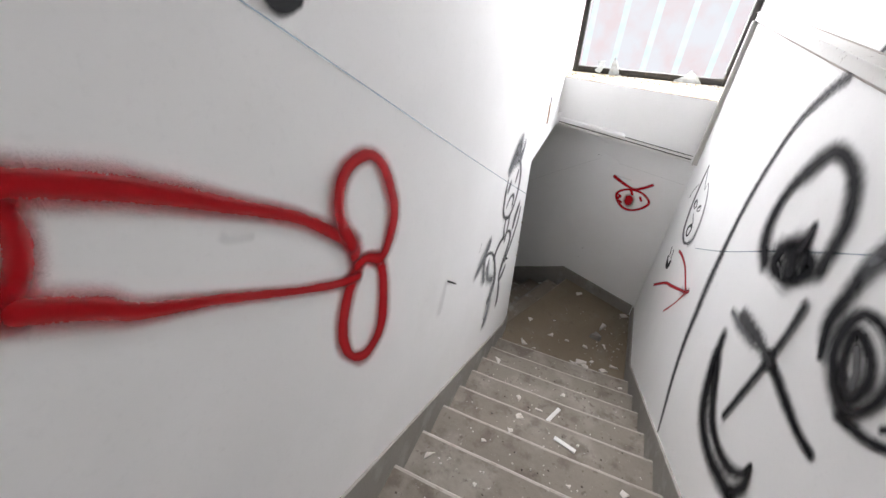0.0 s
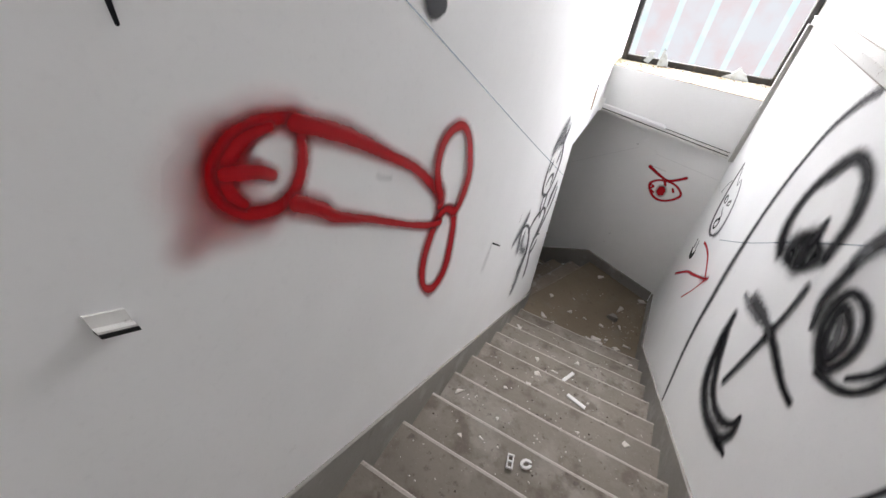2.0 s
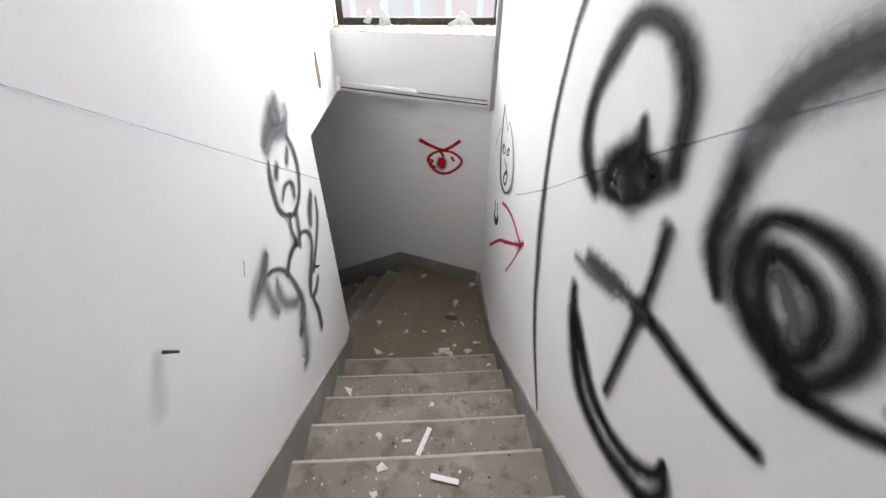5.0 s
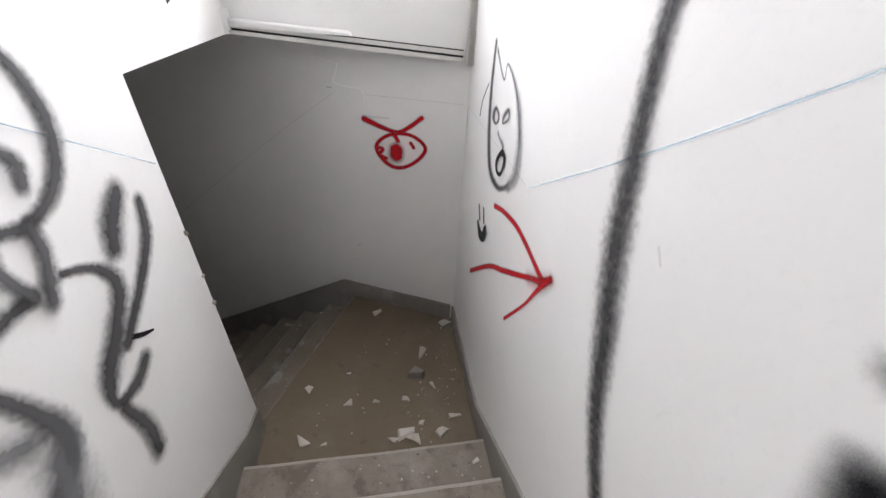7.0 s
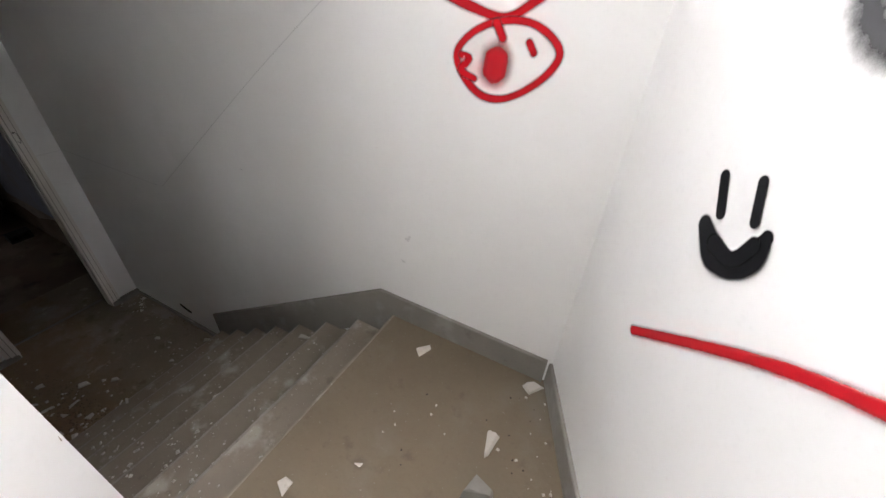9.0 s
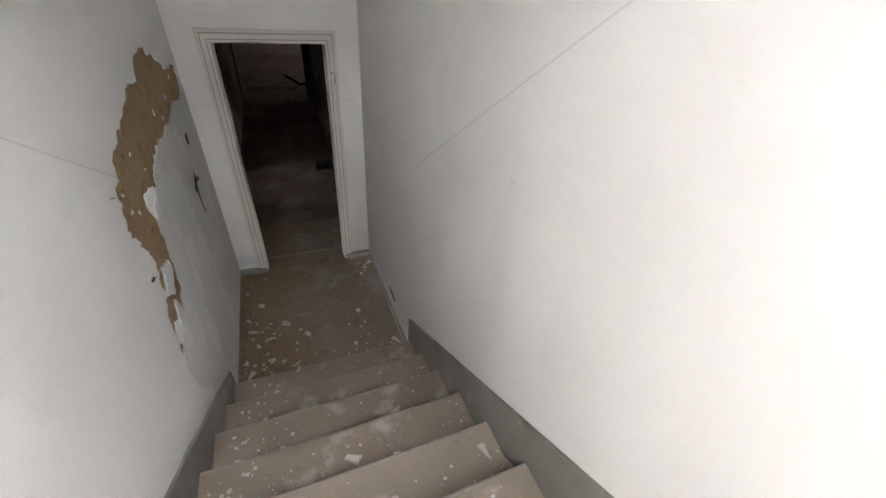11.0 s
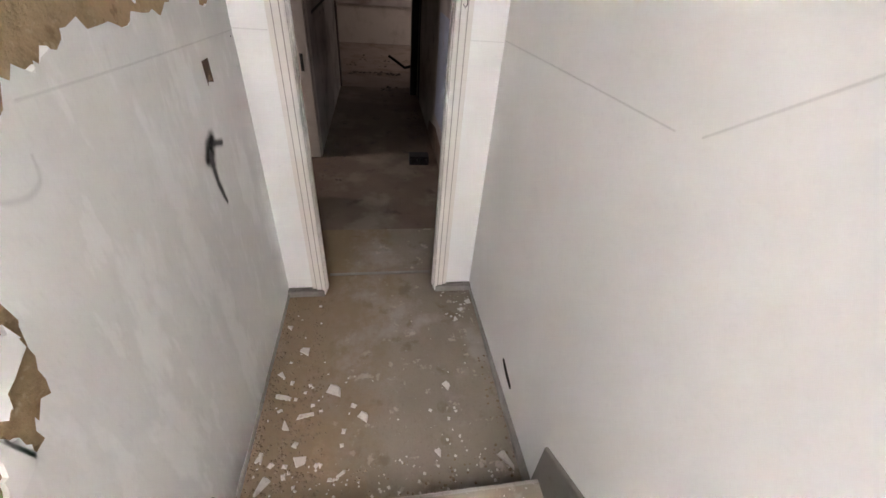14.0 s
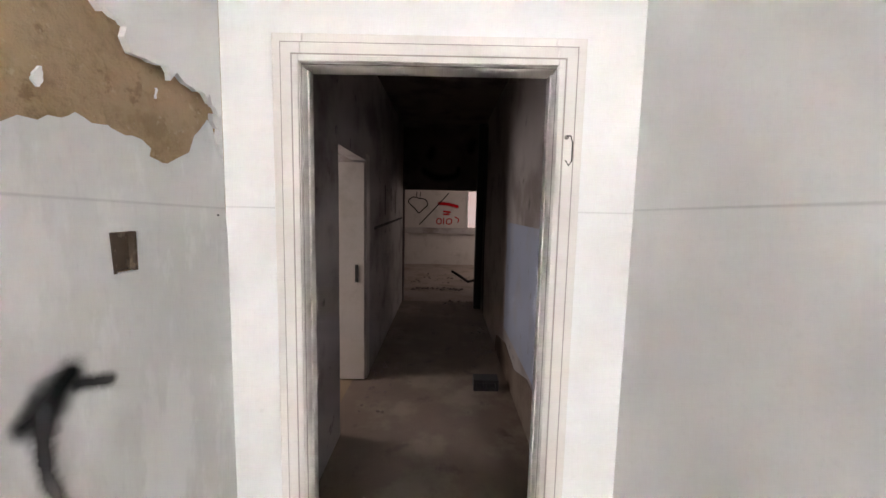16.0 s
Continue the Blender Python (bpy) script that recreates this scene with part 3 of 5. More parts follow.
def door_frame():
    d = structure(new("door_1"), "old ivory painted door frame with no door leaf", "door")
    x = DOOR_X
    for name, y0, y1, x0, x1 in (("architrave", 0.0, 0.089, x, x + 0.018), ("moulding", 0.030, 0.086, x + 0.018, x + 0.030), ("bead", 0.066, 0.084, x + 0.030, x + 0.038)):
        # offsets run from the outer rim inwards
        o = 0.09
        part(name, box(x0, DY0 - o + y0, LOW + 0.004, x1, DY0 - o + y1, DH + o - y0, 0.003), FRAME, d)
        part(name, box(x0, DY1 + o - y1, LOW + 0.004, x1, DY1 + o - y0, DH + o - y0, 0.003), FRAME, d)
        part(name, box(x0, DY0 - o + y1 + 0.0005, DH + o - y1, x1, DY1 + o - y1 - 0.0005, DH + o - y0, 0.003), FRAME, d)
    o = 0.09
    # brown strips painting shade and dirt between the mouldings, slightly proud
    for d0, d1, xx in ((0.024, 0.0295, x + 0.0185), (0.0600, 0.0655, x + 0.0305), (0.0845, 0.0880, x + 0.0190)):
        part("groove", box(xx - 0.002, DY0 - o + d0, LOW + 0.004, xx + 0.0008, DY0 - o + d1, DH + o - d0), GROOVE_SHADE, d, "brown strip painting shade and dirt in the moulding")
        part("groove", box(xx - 0.002, DY1 + o - d1, LOW + 0.004, xx + 0.0008, DY1 + o - d0, DH + o - d0), GROOVE_SHADE, d, "brown strip painting shade and dirt in the moulding")
        part("groove", box(xx - 0.002, DY0 - o + d1 + 0.0005, DH + o - d1, xx + 0.0008, DY1 + o - d1 - 0.0005, DH + o - d0), GROOVE_SHADE, d, "brown strip painting shade and dirt in the moulding")
    part("jamb", box(x - 0.06, DY0 - 0.03, LOW, x + 0.012, DY0, DH, 0.003), FRAME, d)
    part("jamb", box(x - 0.06, DY1, LOW, x + 0.012, DY1 + 0.03, DH, 0.003), FRAME, d)
    part("head", box(x - 0.06, DY0 - 0.03, DH, x + 0.012, DY1 + 0.03, DH + 0.03, 0.003), FRAME, d)
    for y0, y1 in ((DY0 + 0.0005, DY0 + 0.006), (DY1 - 0.006, DY1 - 0.0005)):
        part("stop", box(x - 0.058, y0, LOW + 0.004, x - 0.02, y1, DH - 0.001, 0.002), FRAME, d)
    part("threshold", box(x - 0.19, DY0 + 0.002, LOW - 0.002, x - 0.165, DY1 - 0.002, LOW + 0.005, 0.002), SKIRT, d, "worn grey threshold strip")
    return d


door_frame()
for y0, y1 in ((Y2 + 0.004, DY0 - 0.012), (DY1 + 0.012, -0.004)):
    bm = box(DOOR_X + 0.0005, y0, LOW, DOOR_X + 0.046, y1, LOW + 0.045)
    bmesh.ops.subdivide_edges(bm, edges=bm.edges[:], cuts=4, use_grid_fill=True)
    for v in bm.verts:
        if v.co.z > LOW + 0.01 and v.co.x > DOOR_X + 0.01:
            v.co += Vector((0.012, 0.0, 0.014)) * noise.noise(v.co * 30)
    structure(obj("baseboard_door_wall", bm, SKIRT), "crumbling grey cement foot under the door frame", "skirting")

# ---------------------------------------------------------------- corridor and rooms beyond
CY0, CY1, FAR = -1.30, 0.02, -9.57
CT = 1.5
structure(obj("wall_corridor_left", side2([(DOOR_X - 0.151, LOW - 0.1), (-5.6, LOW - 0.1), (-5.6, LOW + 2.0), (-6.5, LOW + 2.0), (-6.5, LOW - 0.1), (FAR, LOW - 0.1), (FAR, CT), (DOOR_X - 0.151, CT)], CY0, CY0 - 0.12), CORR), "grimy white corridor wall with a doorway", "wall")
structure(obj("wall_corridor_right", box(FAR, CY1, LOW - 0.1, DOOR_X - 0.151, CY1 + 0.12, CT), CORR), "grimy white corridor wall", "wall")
structure(obj("ceiling_corridor", box(FAR, CY0 - 0.1, CT, DOOR_X - 0.1, CY1 + 0.12, CT + 0.1), DARK_PLASTER), "dark brown corridor ceiling", "ceiling")
structure(obj("wall_corridor_end", cross2([(CY0, LOW - 0.1), (CY0, CT), (CY1, CT), (CY1, LOW - 0.1), (-0.05, LOW - 0.1), (-0.05, LOW + 1.9), (CY0 + 0.02, LOW + 1.9), (CY0 + 0.02, LOW - 0.1)], FAR, FAR - 0.15), DARK_PLASTER), "dark brown wall above an opening", "wall")
structure(obj("floor_far_room", box(-14.1, -3.0, LOW - 0.2, FAR - 0.02, 2.2, LOW - 0.001), DUST), "floor covered in pale rubble dust", "floor")
structure(obj("wall_far_room", box(-14.2, -3.0, LOW - 0.1, -14.0, 2.2, CT), TILE), "white tiled and painted wall with graffiti", "wall")
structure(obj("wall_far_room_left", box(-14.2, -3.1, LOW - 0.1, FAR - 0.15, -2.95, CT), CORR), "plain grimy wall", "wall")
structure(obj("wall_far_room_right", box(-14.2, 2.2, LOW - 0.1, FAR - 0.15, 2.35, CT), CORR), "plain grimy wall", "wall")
# unseen walls added to keep sky light out of the far room
structure(obj("wall_far_room_unseen", box(FAR - 0.15, -3.1, LOW - 0.1, FAR - 0.002, CY0 - 0.121, CT), CORR), "plain grimy wall", "wall")
structure(obj("wall_far_room_unseen", box(FAR - 0.15, CY1 + 0.121, LOW - 0.1, FAR - 0.002, 2.35, CT), CORR), "plain grimy wall", "wall")
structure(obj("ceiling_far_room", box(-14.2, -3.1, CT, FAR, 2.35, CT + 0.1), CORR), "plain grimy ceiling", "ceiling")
structure(obj("wall_side_room", box(-7.6, -3.6, LOW - 0.1, -4.3, -3.45, CT), CORR), "plain grimy wall", "wall")
structure(obj("wall_side_room_near", box(-4.4, -3.6, LOW - 0.1, -4.3, CY0 - 0.12, CT), CORR), "plain grimy wall", "wall")
structure(obj("wall_side_room_far", box(-7.6, -3.6, LOW - 0.1, -7.5, CY0 - 0.12, CT), CORR), "plain grimy wall", "wall")
structure(obj("ceiling_side_room", box(-7.6, -3.6, CT, -4.3, CY0 - 0.1, CT + 0.1), CORR), "plain grimy ceiling", "ceiling")
structure(obj("floor_side_room", box(-7.6, -3.6, LOW - 0.2, -4.3, CY0 - 0.12, LOW - 0.001), FLOOR), "dirty cement floor", "floor")

# bluish daylight on the corridor wall, painted as a thin coloured panel
LIGHT_PATCH = mat("painted_blue_daylight", (0.38, 0.42, 0.53), 0.6, [(2.5, 0.48, 0.66, (0.36, 0.36, 0.40), 0.7), (8, 0.6, 0.7, (0.2, 0.17, 0.15), 0.5)], 0.06, 0.2)
structure(obj("wall_light_patch", box(-6.8, CY1 - 0.004, -0.98, -5.1, CY1 + 0.004, 0.07), LIGHT_PATCH), "patch of bluish daylight painted on the corridor wall", "wall")
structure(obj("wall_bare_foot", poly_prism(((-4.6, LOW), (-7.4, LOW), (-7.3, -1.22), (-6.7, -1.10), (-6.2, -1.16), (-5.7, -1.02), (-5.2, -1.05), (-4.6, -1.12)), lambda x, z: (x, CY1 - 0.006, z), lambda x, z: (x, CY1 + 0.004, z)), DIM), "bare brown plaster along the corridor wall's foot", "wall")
leaf = structure(new("door_2"), "dirty white wooden door open into the side room", "door")
part("leaf", box(-6.5, -2.05, LOW + 0.01, -6.46, CY0 - 0.005, LOW + 1.98, 0.004), TILE, leaf)
part("lock_plate", box(-6.459, CY0 - 0.09, LOW + 0.92, -6.452, CY0 - 0.06, LOW + 1.08, 0.002), DARKM, leaf, "dark metal lock plate")
structure(obj("wall_corridor_jamb", box(-6.64, CY0 - 0.12, LOW, -6.503, CY0 + 0.004, LOW + 2.06), TILE), "white painted door jamb", "trim")


# ---------------------------------------------------------------- drawings on the walls
DRAWINGS = {
    ('black_lettering', 'left1'): (
        ('blackmid', 0, ((-3.93, 3.38, 0.048), (-3.91, 3.37, 0.078), (-3.88, 3.36, 0.093), (-3.84, 3.37, 0.09), (-3.81, 3.38, 0.065))),
        ('blackthin', 0, ((-3.917, 3.335, 0.008), (-3.921, 3.312, 0.007), (-3.922, 3.285, 0.005))),
        ('blackmid', 0, ((-3.66, 3.37, 0.032), (-3.64, 3.33, 0.044), (-3.61, 3.31, 0.048), (-3.57, 3.33, 0.041), (-3.56, 3.37, 0.04))),
        ('blackmid', 0, ((-3.46, 3.38, 0.028), (-3.46, 3.33, 0.035), (-3.42, 3.29, 0.046), (-3.39, 3.32, 0.03), (-3.38, 3.37, 0.029))),
        ('blackmid', 0, ((-3.31, 3.38, 0.021), (-3.31, 3.32, 0.022), (-3.31, 3.27, 0.027), (-3.28, 3.24, 0.049), (-3.24, 3.24, 0.037))),
    ),
    ('red_figure', 'left1'): (
        ('redhaze', 0, ((-3.874, 3.127, 0.069), (-3.893, 3.095, 0.089), (-3.893, 3.05, 0.085), (-3.866, 3.01, 0.074), (-3.823, 2.978, 0.056))),
        ('redhaze', 0, ((-3.886, 3.035, 0.088), (-3.917, 3.018, 0.066), (-3.948, 3.003, 0.047))),
        ('redhaze', 0, ((-3.841, 3.136, 0.049), (-3.792, 3.145, 0.05), (-3.731, 3.135, 0.044))),
        ('red', 1, ((-3.717, 3.118, 0.025), (-3.754, 3.134, 0.028), (-3.799, 3.139, 0.03), (-3.844, 3.129, 0.032), (-3.878, 3.1, 0.032), (-3.885, 3.057, 0.029), (-3.857, 3.014, 0.03), (-3.808, 2.99, 0.033), (-3.765, 2.993, 0.035), (-3.734, 3.019, 0.033), (-3.718, 3.06, 0.031))),
        ('red', 0, ((-3.773, 3.126, 0.021), (-3.813, 3.125, 0.026), (-3.843, 3.111, 0.03), (-3.864, 3.087, 0.03), (-3.866, 3.053, 0.025), (-3.849, 3.024, 0.018))),
        ('red', 0, ((-3.866, 3.086, 0.03), (-3.833, 3.074, 0.032), (-3.808, 3.063, 0.03), (-3.788, 3.049, 0.025))),
        ('red', 0, ((-3.724, 3.117, 0.04), (-3.651, 3.081, 0.045), (-3.577, 3.036, 0.043), (-3.483, 2.968, 0.035), (-3.358, 2.877, 0.031), (-3.26, 2.781, 0.037), (-3.192, 2.702, 0.049), (-3.186, 2.668, 0.054))),
        ('red', 0, ((-3.755, 2.976, 0.043), (-3.7, 2.933, 0.041), (-3.658, 2.89, 0.033), (-3.547, 2.817, 0.024), (-3.395, 2.709, 0.023), (-3.276, 2.633, 0.028), (-3.186, 2.589, 0.025))),
        ('red', 0, ((-3.192, 2.697, 0.04), (-3.224, 2.801, 0.044), (-3.201, 2.881, 0.05), (-3.134, 2.911, 0.042), (-3.06, 2.891, 0.032), (-3.009, 2.821, 0.042), (-2.981, 2.703, 0.054), (-3.01, 2.623, 0.064), (-3.07, 2.578, 0.046), (-3.14, 2.621, 0.03), (-3.188, 2.628, 0.035))),
        ('red', 1, ((-3.187, 2.613, 0.058), (-3.255, 2.536, 0.057), (-3.287, 2.438, 0.051), (-3.265, 2.336, 0.029), (-3.195, 2.278, 0.059), (-3.112, 2.309, 0.073), (-3.075, 2.427, 0.06), (-3.071, 2.541, 0.045), (-3.126, 2.612, 0.029))),
    ),
    ('grey_figure', 'left1'): (
        ('greyl', 0, ((-1.537, 2.224, 0.052), (-1.474, 2.262, 0.073), (-1.339, 2.305, 0.089), (-1.285, 2.341, 0.062))),
        ('greyl', 0, ((-1.351, 2.291, 0.102), (-1.29, 2.244, 0.149), (-1.24, 2.18, 0.068), (-1.167, 2.254, 0.065))),
        ('greyl', 0, ((-1.52, 2.195, 0.062), (-1.425, 2.225, 0.082), (-1.291, 2.217, 0.068))),
        ('grey', 0, ((-1.547, 2.143, 0.02), (-1.574, 2.07, 0.045), (-1.581, 1.989, 0.042), (-1.573, 1.913, 0.036), (-1.504, 1.836, 0.024), (-1.391, 1.782, 0.031), (-1.27, 1.813, 0.045), (-1.187, 1.921, 0.052), (-1.186, 2.047, 0.045), (-1.242, 2.15, 0.022))),
        ('grey', 0, ((-1.471, 2.085, 0.047), (-1.501, 2.06, 0.052))),
        ('grey', 0, ((-1.28, 2.094, 0.038), (-1.318, 2.05, 0.042))),
        ('grey', 0, ((-1.507, 1.925, 0.022), (-1.446, 1.959, 0.029), (-1.372, 1.954, 0.022), (-1.321, 1.907, 0.04), (-1.334, 1.859, 0.038))),
        ('grey', 0, ((-1.477, 1.81, 0.036), (-1.498, 1.736, 0.032), (-1.467, 1.642, 0.033))),
        ('grey', 0, ((-1.377, 1.778, 0.04), (-1.388, 1.702, 0.043), (-1.437, 1.605, 0.044))),
        ('grey', 0, ((-1.465, 1.644, 0.032), (-1.594, 1.646, 0.042), (-1.682, 1.603, 0.042))),
        ('grey', 0, ((-1.374, 1.638, 0.02), (-1.28, 1.582, 0.028), (-1.238, 1.484, 0.061), (-1.329, 1.386, 0.07), (-1.427, 1.307, 0.073), (-1.455, 1.221, 0.03), (-1.361, 1.194, 0.051), (-1.286, 1.221, 0.051))),
        ('grey', 0, ((-1.069, 1.706, 0.067), (-1.142, 1.645, 0.086), (-1.179, 1.586, 0.071))),
        ('grey', 0, ((-0.99, 1.633, 0.047), (-1.029, 1.528, 0.055), (-1.161, 1.419, 0.051), (-1.316, 1.323, 0.041))),
        ('grey', 0, ((-1.447, 1.182, 0.036), (-1.418, 1.048, 0.057), (-1.43, 0.935, 0.063))),
        ('grey', 0, ((-1.892, 1.764, 0.017), (-1.825, 1.74, 0.021), (-1.75, 1.682, 0.023), (-1.682, 1.592, 0.029), (-1.627, 1.448, 0.045), (-1.608, 1.324, 0.064), (-1.655, 1.249, 0.058), (-1.744, 1.225, 0.045))),
        ('greyl', 0, ((-1.659, 1.29, 0.094), (-1.708, 1.135, 0.114), (-1.767, 1.046, 0.111), (-1.815, 1.033, 0.055))),
        ('grey', 0, ((-1.844, 1.843, 0.034), (-1.901, 1.797, 0.042), (-1.953, 1.776, 0.029))),
        ('greyl', 0, ((-1.863, 1.835, 0.068), (-1.947, 1.791, 0.085), (-2.027, 1.772, 0.084), (-2.095, 1.753, 0.045))),
        ('greyl', 0, ((-1.816, 1.663, 0.037), (-1.829, 1.609, 0.067), (-1.797, 1.499, 0.062), (-1.676, 1.393, 0.058))),
        ('greyl', 0, ((-1.926, 1.724, 0.054), (-1.92, 1.619, 0.073), (-1.901, 1.554, 0.054))),
    ),
    ('face_graffiti', 'right1'): (
        ('brush', 0, ((-1.838, 2.975, 0.06), (-1.745, 2.9, 0.055), (-1.63, 2.752, 0.045), (-1.575, 2.575, 0.04), (-1.545, 2.322, 0.05), (-1.56, 2.11, 0.056), (-1.59, 1.94, 0.07), (-1.625, 1.78, 0.08), (-1.685, 1.6, 0.074), (-1.753, 1.405, 0.062), (-1.87, 1.2, 0.055), (-2.0, 1.04, 0.045), (-2.09, 0.93, 0.03))),
        ('black', 0, ((-2.07, 2.267, 0.066), (-1.961, 2.317, 0.092), (-1.907, 2.407, 0.086), (-1.906, 2.538, 0.07), (-1.988, 2.688, 0.083), (-2.071, 2.769, 0.062), (-2.198, 2.775, 0.052), (-2.293, 2.738, 0.071), (-2.377, 2.655, 0.076), (-2.407, 2.56, 0.072), (-2.424, 2.49, 0.065))),
        ('black', 1, ((-2.196, 2.441, 0.044), (-2.318, 2.473, 0.048), (-2.374, 2.454, 0.08), (-2.31, 2.367, 0.043), (-2.171, 2.306, 0.06), (-2.13, 2.349, 0.116))),
        ('black', 0, ((-2.221, 2.426, 0.12), (-2.277, 2.375, 0.119))),
        ('black', 0, ((-2.24, 2.548, 0.039), (-2.25, 2.514, 0.063), (-2.252, 2.456, 0.086))),
        ('black', 0, ((-2.687, 2.354, 0.028), (-2.62, 2.429, 0.058), (-2.605, 2.534, 0.062), (-2.597, 2.627, 0.061), (-2.618, 2.7, 0.049))),
        ('greyl', 0, ((-2.597, 2.642, 0.057), (-2.626, 2.724, 0.082), (-2.699, 2.805, 0.088), (-2.793, 2.838, 0.066), (-2.863, 2.828, 0.049))),
        ('grey', 0, ((-2.607, 2.686, 0.032), (-2.654, 2.765, 0.05), (-2.732, 2.821, 0.044), (-2.821, 2.836, 0.04), (-2.893, 2.814, 0.04))),
        ('black', 0, ((-2.854, 2.83, 0.034), (-2.938, 2.787, 0.041), (-2.998, 2.729, 0.043), (-3.033, 2.669, 0.041), (-3.05, 2.59, 0.036), (-3.04, 2.52, 0.027), (-2.995, 2.438, 0.02))),
        ('black', 0, ((-2.88, 2.331, 0.035), (-2.974, 2.374, 0.028), (-3.043, 2.435, 0.022), (-3.074, 2.512, 0.025), (-3.076, 2.599, 0.025), (-3.063, 2.67, 0.022))),
        ('greyl', 0, ((-2.908, 2.85, 0.018), (-2.986, 2.826, 0.029), (-3.038, 2.789, 0.033), (-3.064, 2.748, 0.032), (-3.076, 2.692, 0.03))),
        ('black', 1, ((-2.708, 2.548, 0.033), (-2.807, 2.57, 0.035), (-2.884, 2.539, 0.043), (-2.925, 2.465, 0.04), (-2.905, 2.376, 0.033), (-2.837, 2.352, 0.052), (-2.726, 2.394, 0.062), (-2.685, 2.471, 0.062))),
        ('black', 1, ((-2.728, 2.497, 0.04), (-2.819, 2.498, 0.04), (-2.872, 2.446, 0.047), (-2.859, 2.379, 0.039), (-2.774, 2.41, 0.043))),
        ('grey', 0, ((-2.77, 2.475, 0.034), (-2.819, 2.444, 0.033), (-2.849, 2.409, 0.034))),
        ('black', 0, ((-3.319, 2.716, 0.015), (-3.341, 2.622, 0.018), (-3.344, 2.518, 0.018), (-3.339, 2.401, 0.018), (-3.327, 2.298, 0.017), (-3.303, 2.157, 0.015), (-3.259, 1.975, 0.012))),
        ('black', 0, ((-2.482, 2.37, 0.045), (-2.503, 2.248, 0.04), (-2.511, 2.071, 0.04), (-2.509, 1.752, 0.036))),
        ('greyl', 0, ((-2.074, 1.974, 0.035), (-2.213, 2.011, 0.054), (-2.358, 2.068, 0.053))),
        ('brush', 0, ((-2.18, 2.044, 0.067), (-2.366, 2.098, 0.063), (-2.533, 2.128, 0.05))),
        ('black', 0, ((-2.486, 2.123, 0.035), (-2.605, 2.136, 0.044), (-2.718, 2.143, 0.042), (-2.829, 2.156, 0.031), (-2.917, 2.18, 0.03))),
        ('black', 0, ((-2.123, 1.849, 0.061), (-2.19, 1.723, 0.091), (-2.31, 1.591, 0.098), (-2.432, 1.546, 0.077), (-2.609, 1.578, 0.061), (-2.765, 1.662, 0.061), (-2.905, 1.736, 0.025))),
        ('black', 0, ((-2.217, 1.751, 0.077), (-2.432, 1.648, 0.068), (-2.594, 1.657, 0.046), (-2.731, 1.727, 0.045), (-2.796, 1.813, 0.033), (-2.801, 1.875, 0.02))),
        ('black', 0, ((-2.807, 1.863, 0.034), (-2.842, 1.809, 0.046), (-2.82, 1.703, 0.045))),
    ),
    ('red_arrow', 'right1'): (
        ('redthin', 0, ((-0.742, 1.435, 0.023), (-0.868, 1.478, 0.022), (-1.031, 1.509, 0.024), (-1.149, 1.507, 0.026), (-1.249, 1.494, 0.025), (-1.322, 1.486, 0.026), (-1.352, 1.49, 0.023))),
        ('redthin', 0, ((-0.432, 0.822, 0.025), (-0.769, 1.114, 0.023), (-0.975, 1.246, 0.025), (-1.149, 1.359, 0.021), (-1.262, 1.434, 0.018), (-1.335, 1.479, 0.021), (-1.388, 1.533, 0.02))),
        ('redthin', 0, ((-1.081, 1.062, 0.015), (-1.235, 1.282, 0.012), (-1.304, 1.402, 0.015), (-1.347, 1.479, 0.018), (-1.387, 1.532, 0.016))),
        ('redhaze', 0, ((-1.239, 1.415, 0.042), (-1.336, 1.477, 0.051), (-1.387, 1.532, 0.035))),
    ),
    ('ghost_face', 'right1'): (
        ('grey', 0, ((-0.482, 2.063, 0.027), (-0.479, 1.897, 0.036), (-0.512, 1.706, 0.047), (-0.601, 1.549, 0.046), (-0.757, 1.533, 0.023), (-0.884, 1.604, 0.017))),
        ('greyl', 0, ((-0.884, 1.604, 0.039), (-0.944, 1.687, 0.051), (-0.923, 1.82, 0.041), (-0.83, 1.943, 0.025), (-0.688, 2.014, 0.01), (-0.654, 1.953, 0.011), (-0.521, 2.04, 0.017))),
        ('grey', 1, ((-0.596, 1.826, 0.017), (-0.565, 1.785, 0.035), (-0.613, 1.766, 0.009), (-0.649, 1.805, 0.019))),
        ('grey', 1, ((-0.767, 1.865, 0.014), (-0.716, 1.825, 0.023), (-0.714, 1.799, 0.01), (-0.78, 1.835, 0.012))),
        ('greyl', 0, ((-0.668, 1.744, 0.017), (-0.702, 1.731, 0.016), (-0.756, 1.719, 0.021), (-0.748, 1.69, 0.022))),
        ('blackthin', 1, ((-0.773, 1.695, 0.029), (-0.798, 1.667, 0.028), (-0.771, 1.603, 0.017), (-0.716, 1.593, 0.023), (-0.696, 1.623, 0.031), (-0.728, 1.671, 0.022))),
    ),
    ('smiley', 'right1'): (
        ('blackthin', 0, ((-0.48, 1.293, 0.026), (-0.516, 1.235, 0.026))),
        ('blackthin', 0, ((-0.572, 1.325, 0.023), (-0.599, 1.266, 0.023))),
        ('blackthin', 0, ((-0.494, 1.195, 0.04), (-0.548, 1.166, 0.065), (-0.604, 1.173, 0.044), (-0.635, 1.216, 0.052), (-0.639, 1.26, 0.026))),
        ('blackthin', 0, ((-0.541, 1.182, 0.037), (-0.598, 1.186, 0.031), (-0.625, 1.235, 0.031))),
    ),
    ('red_eye', 'back'): (
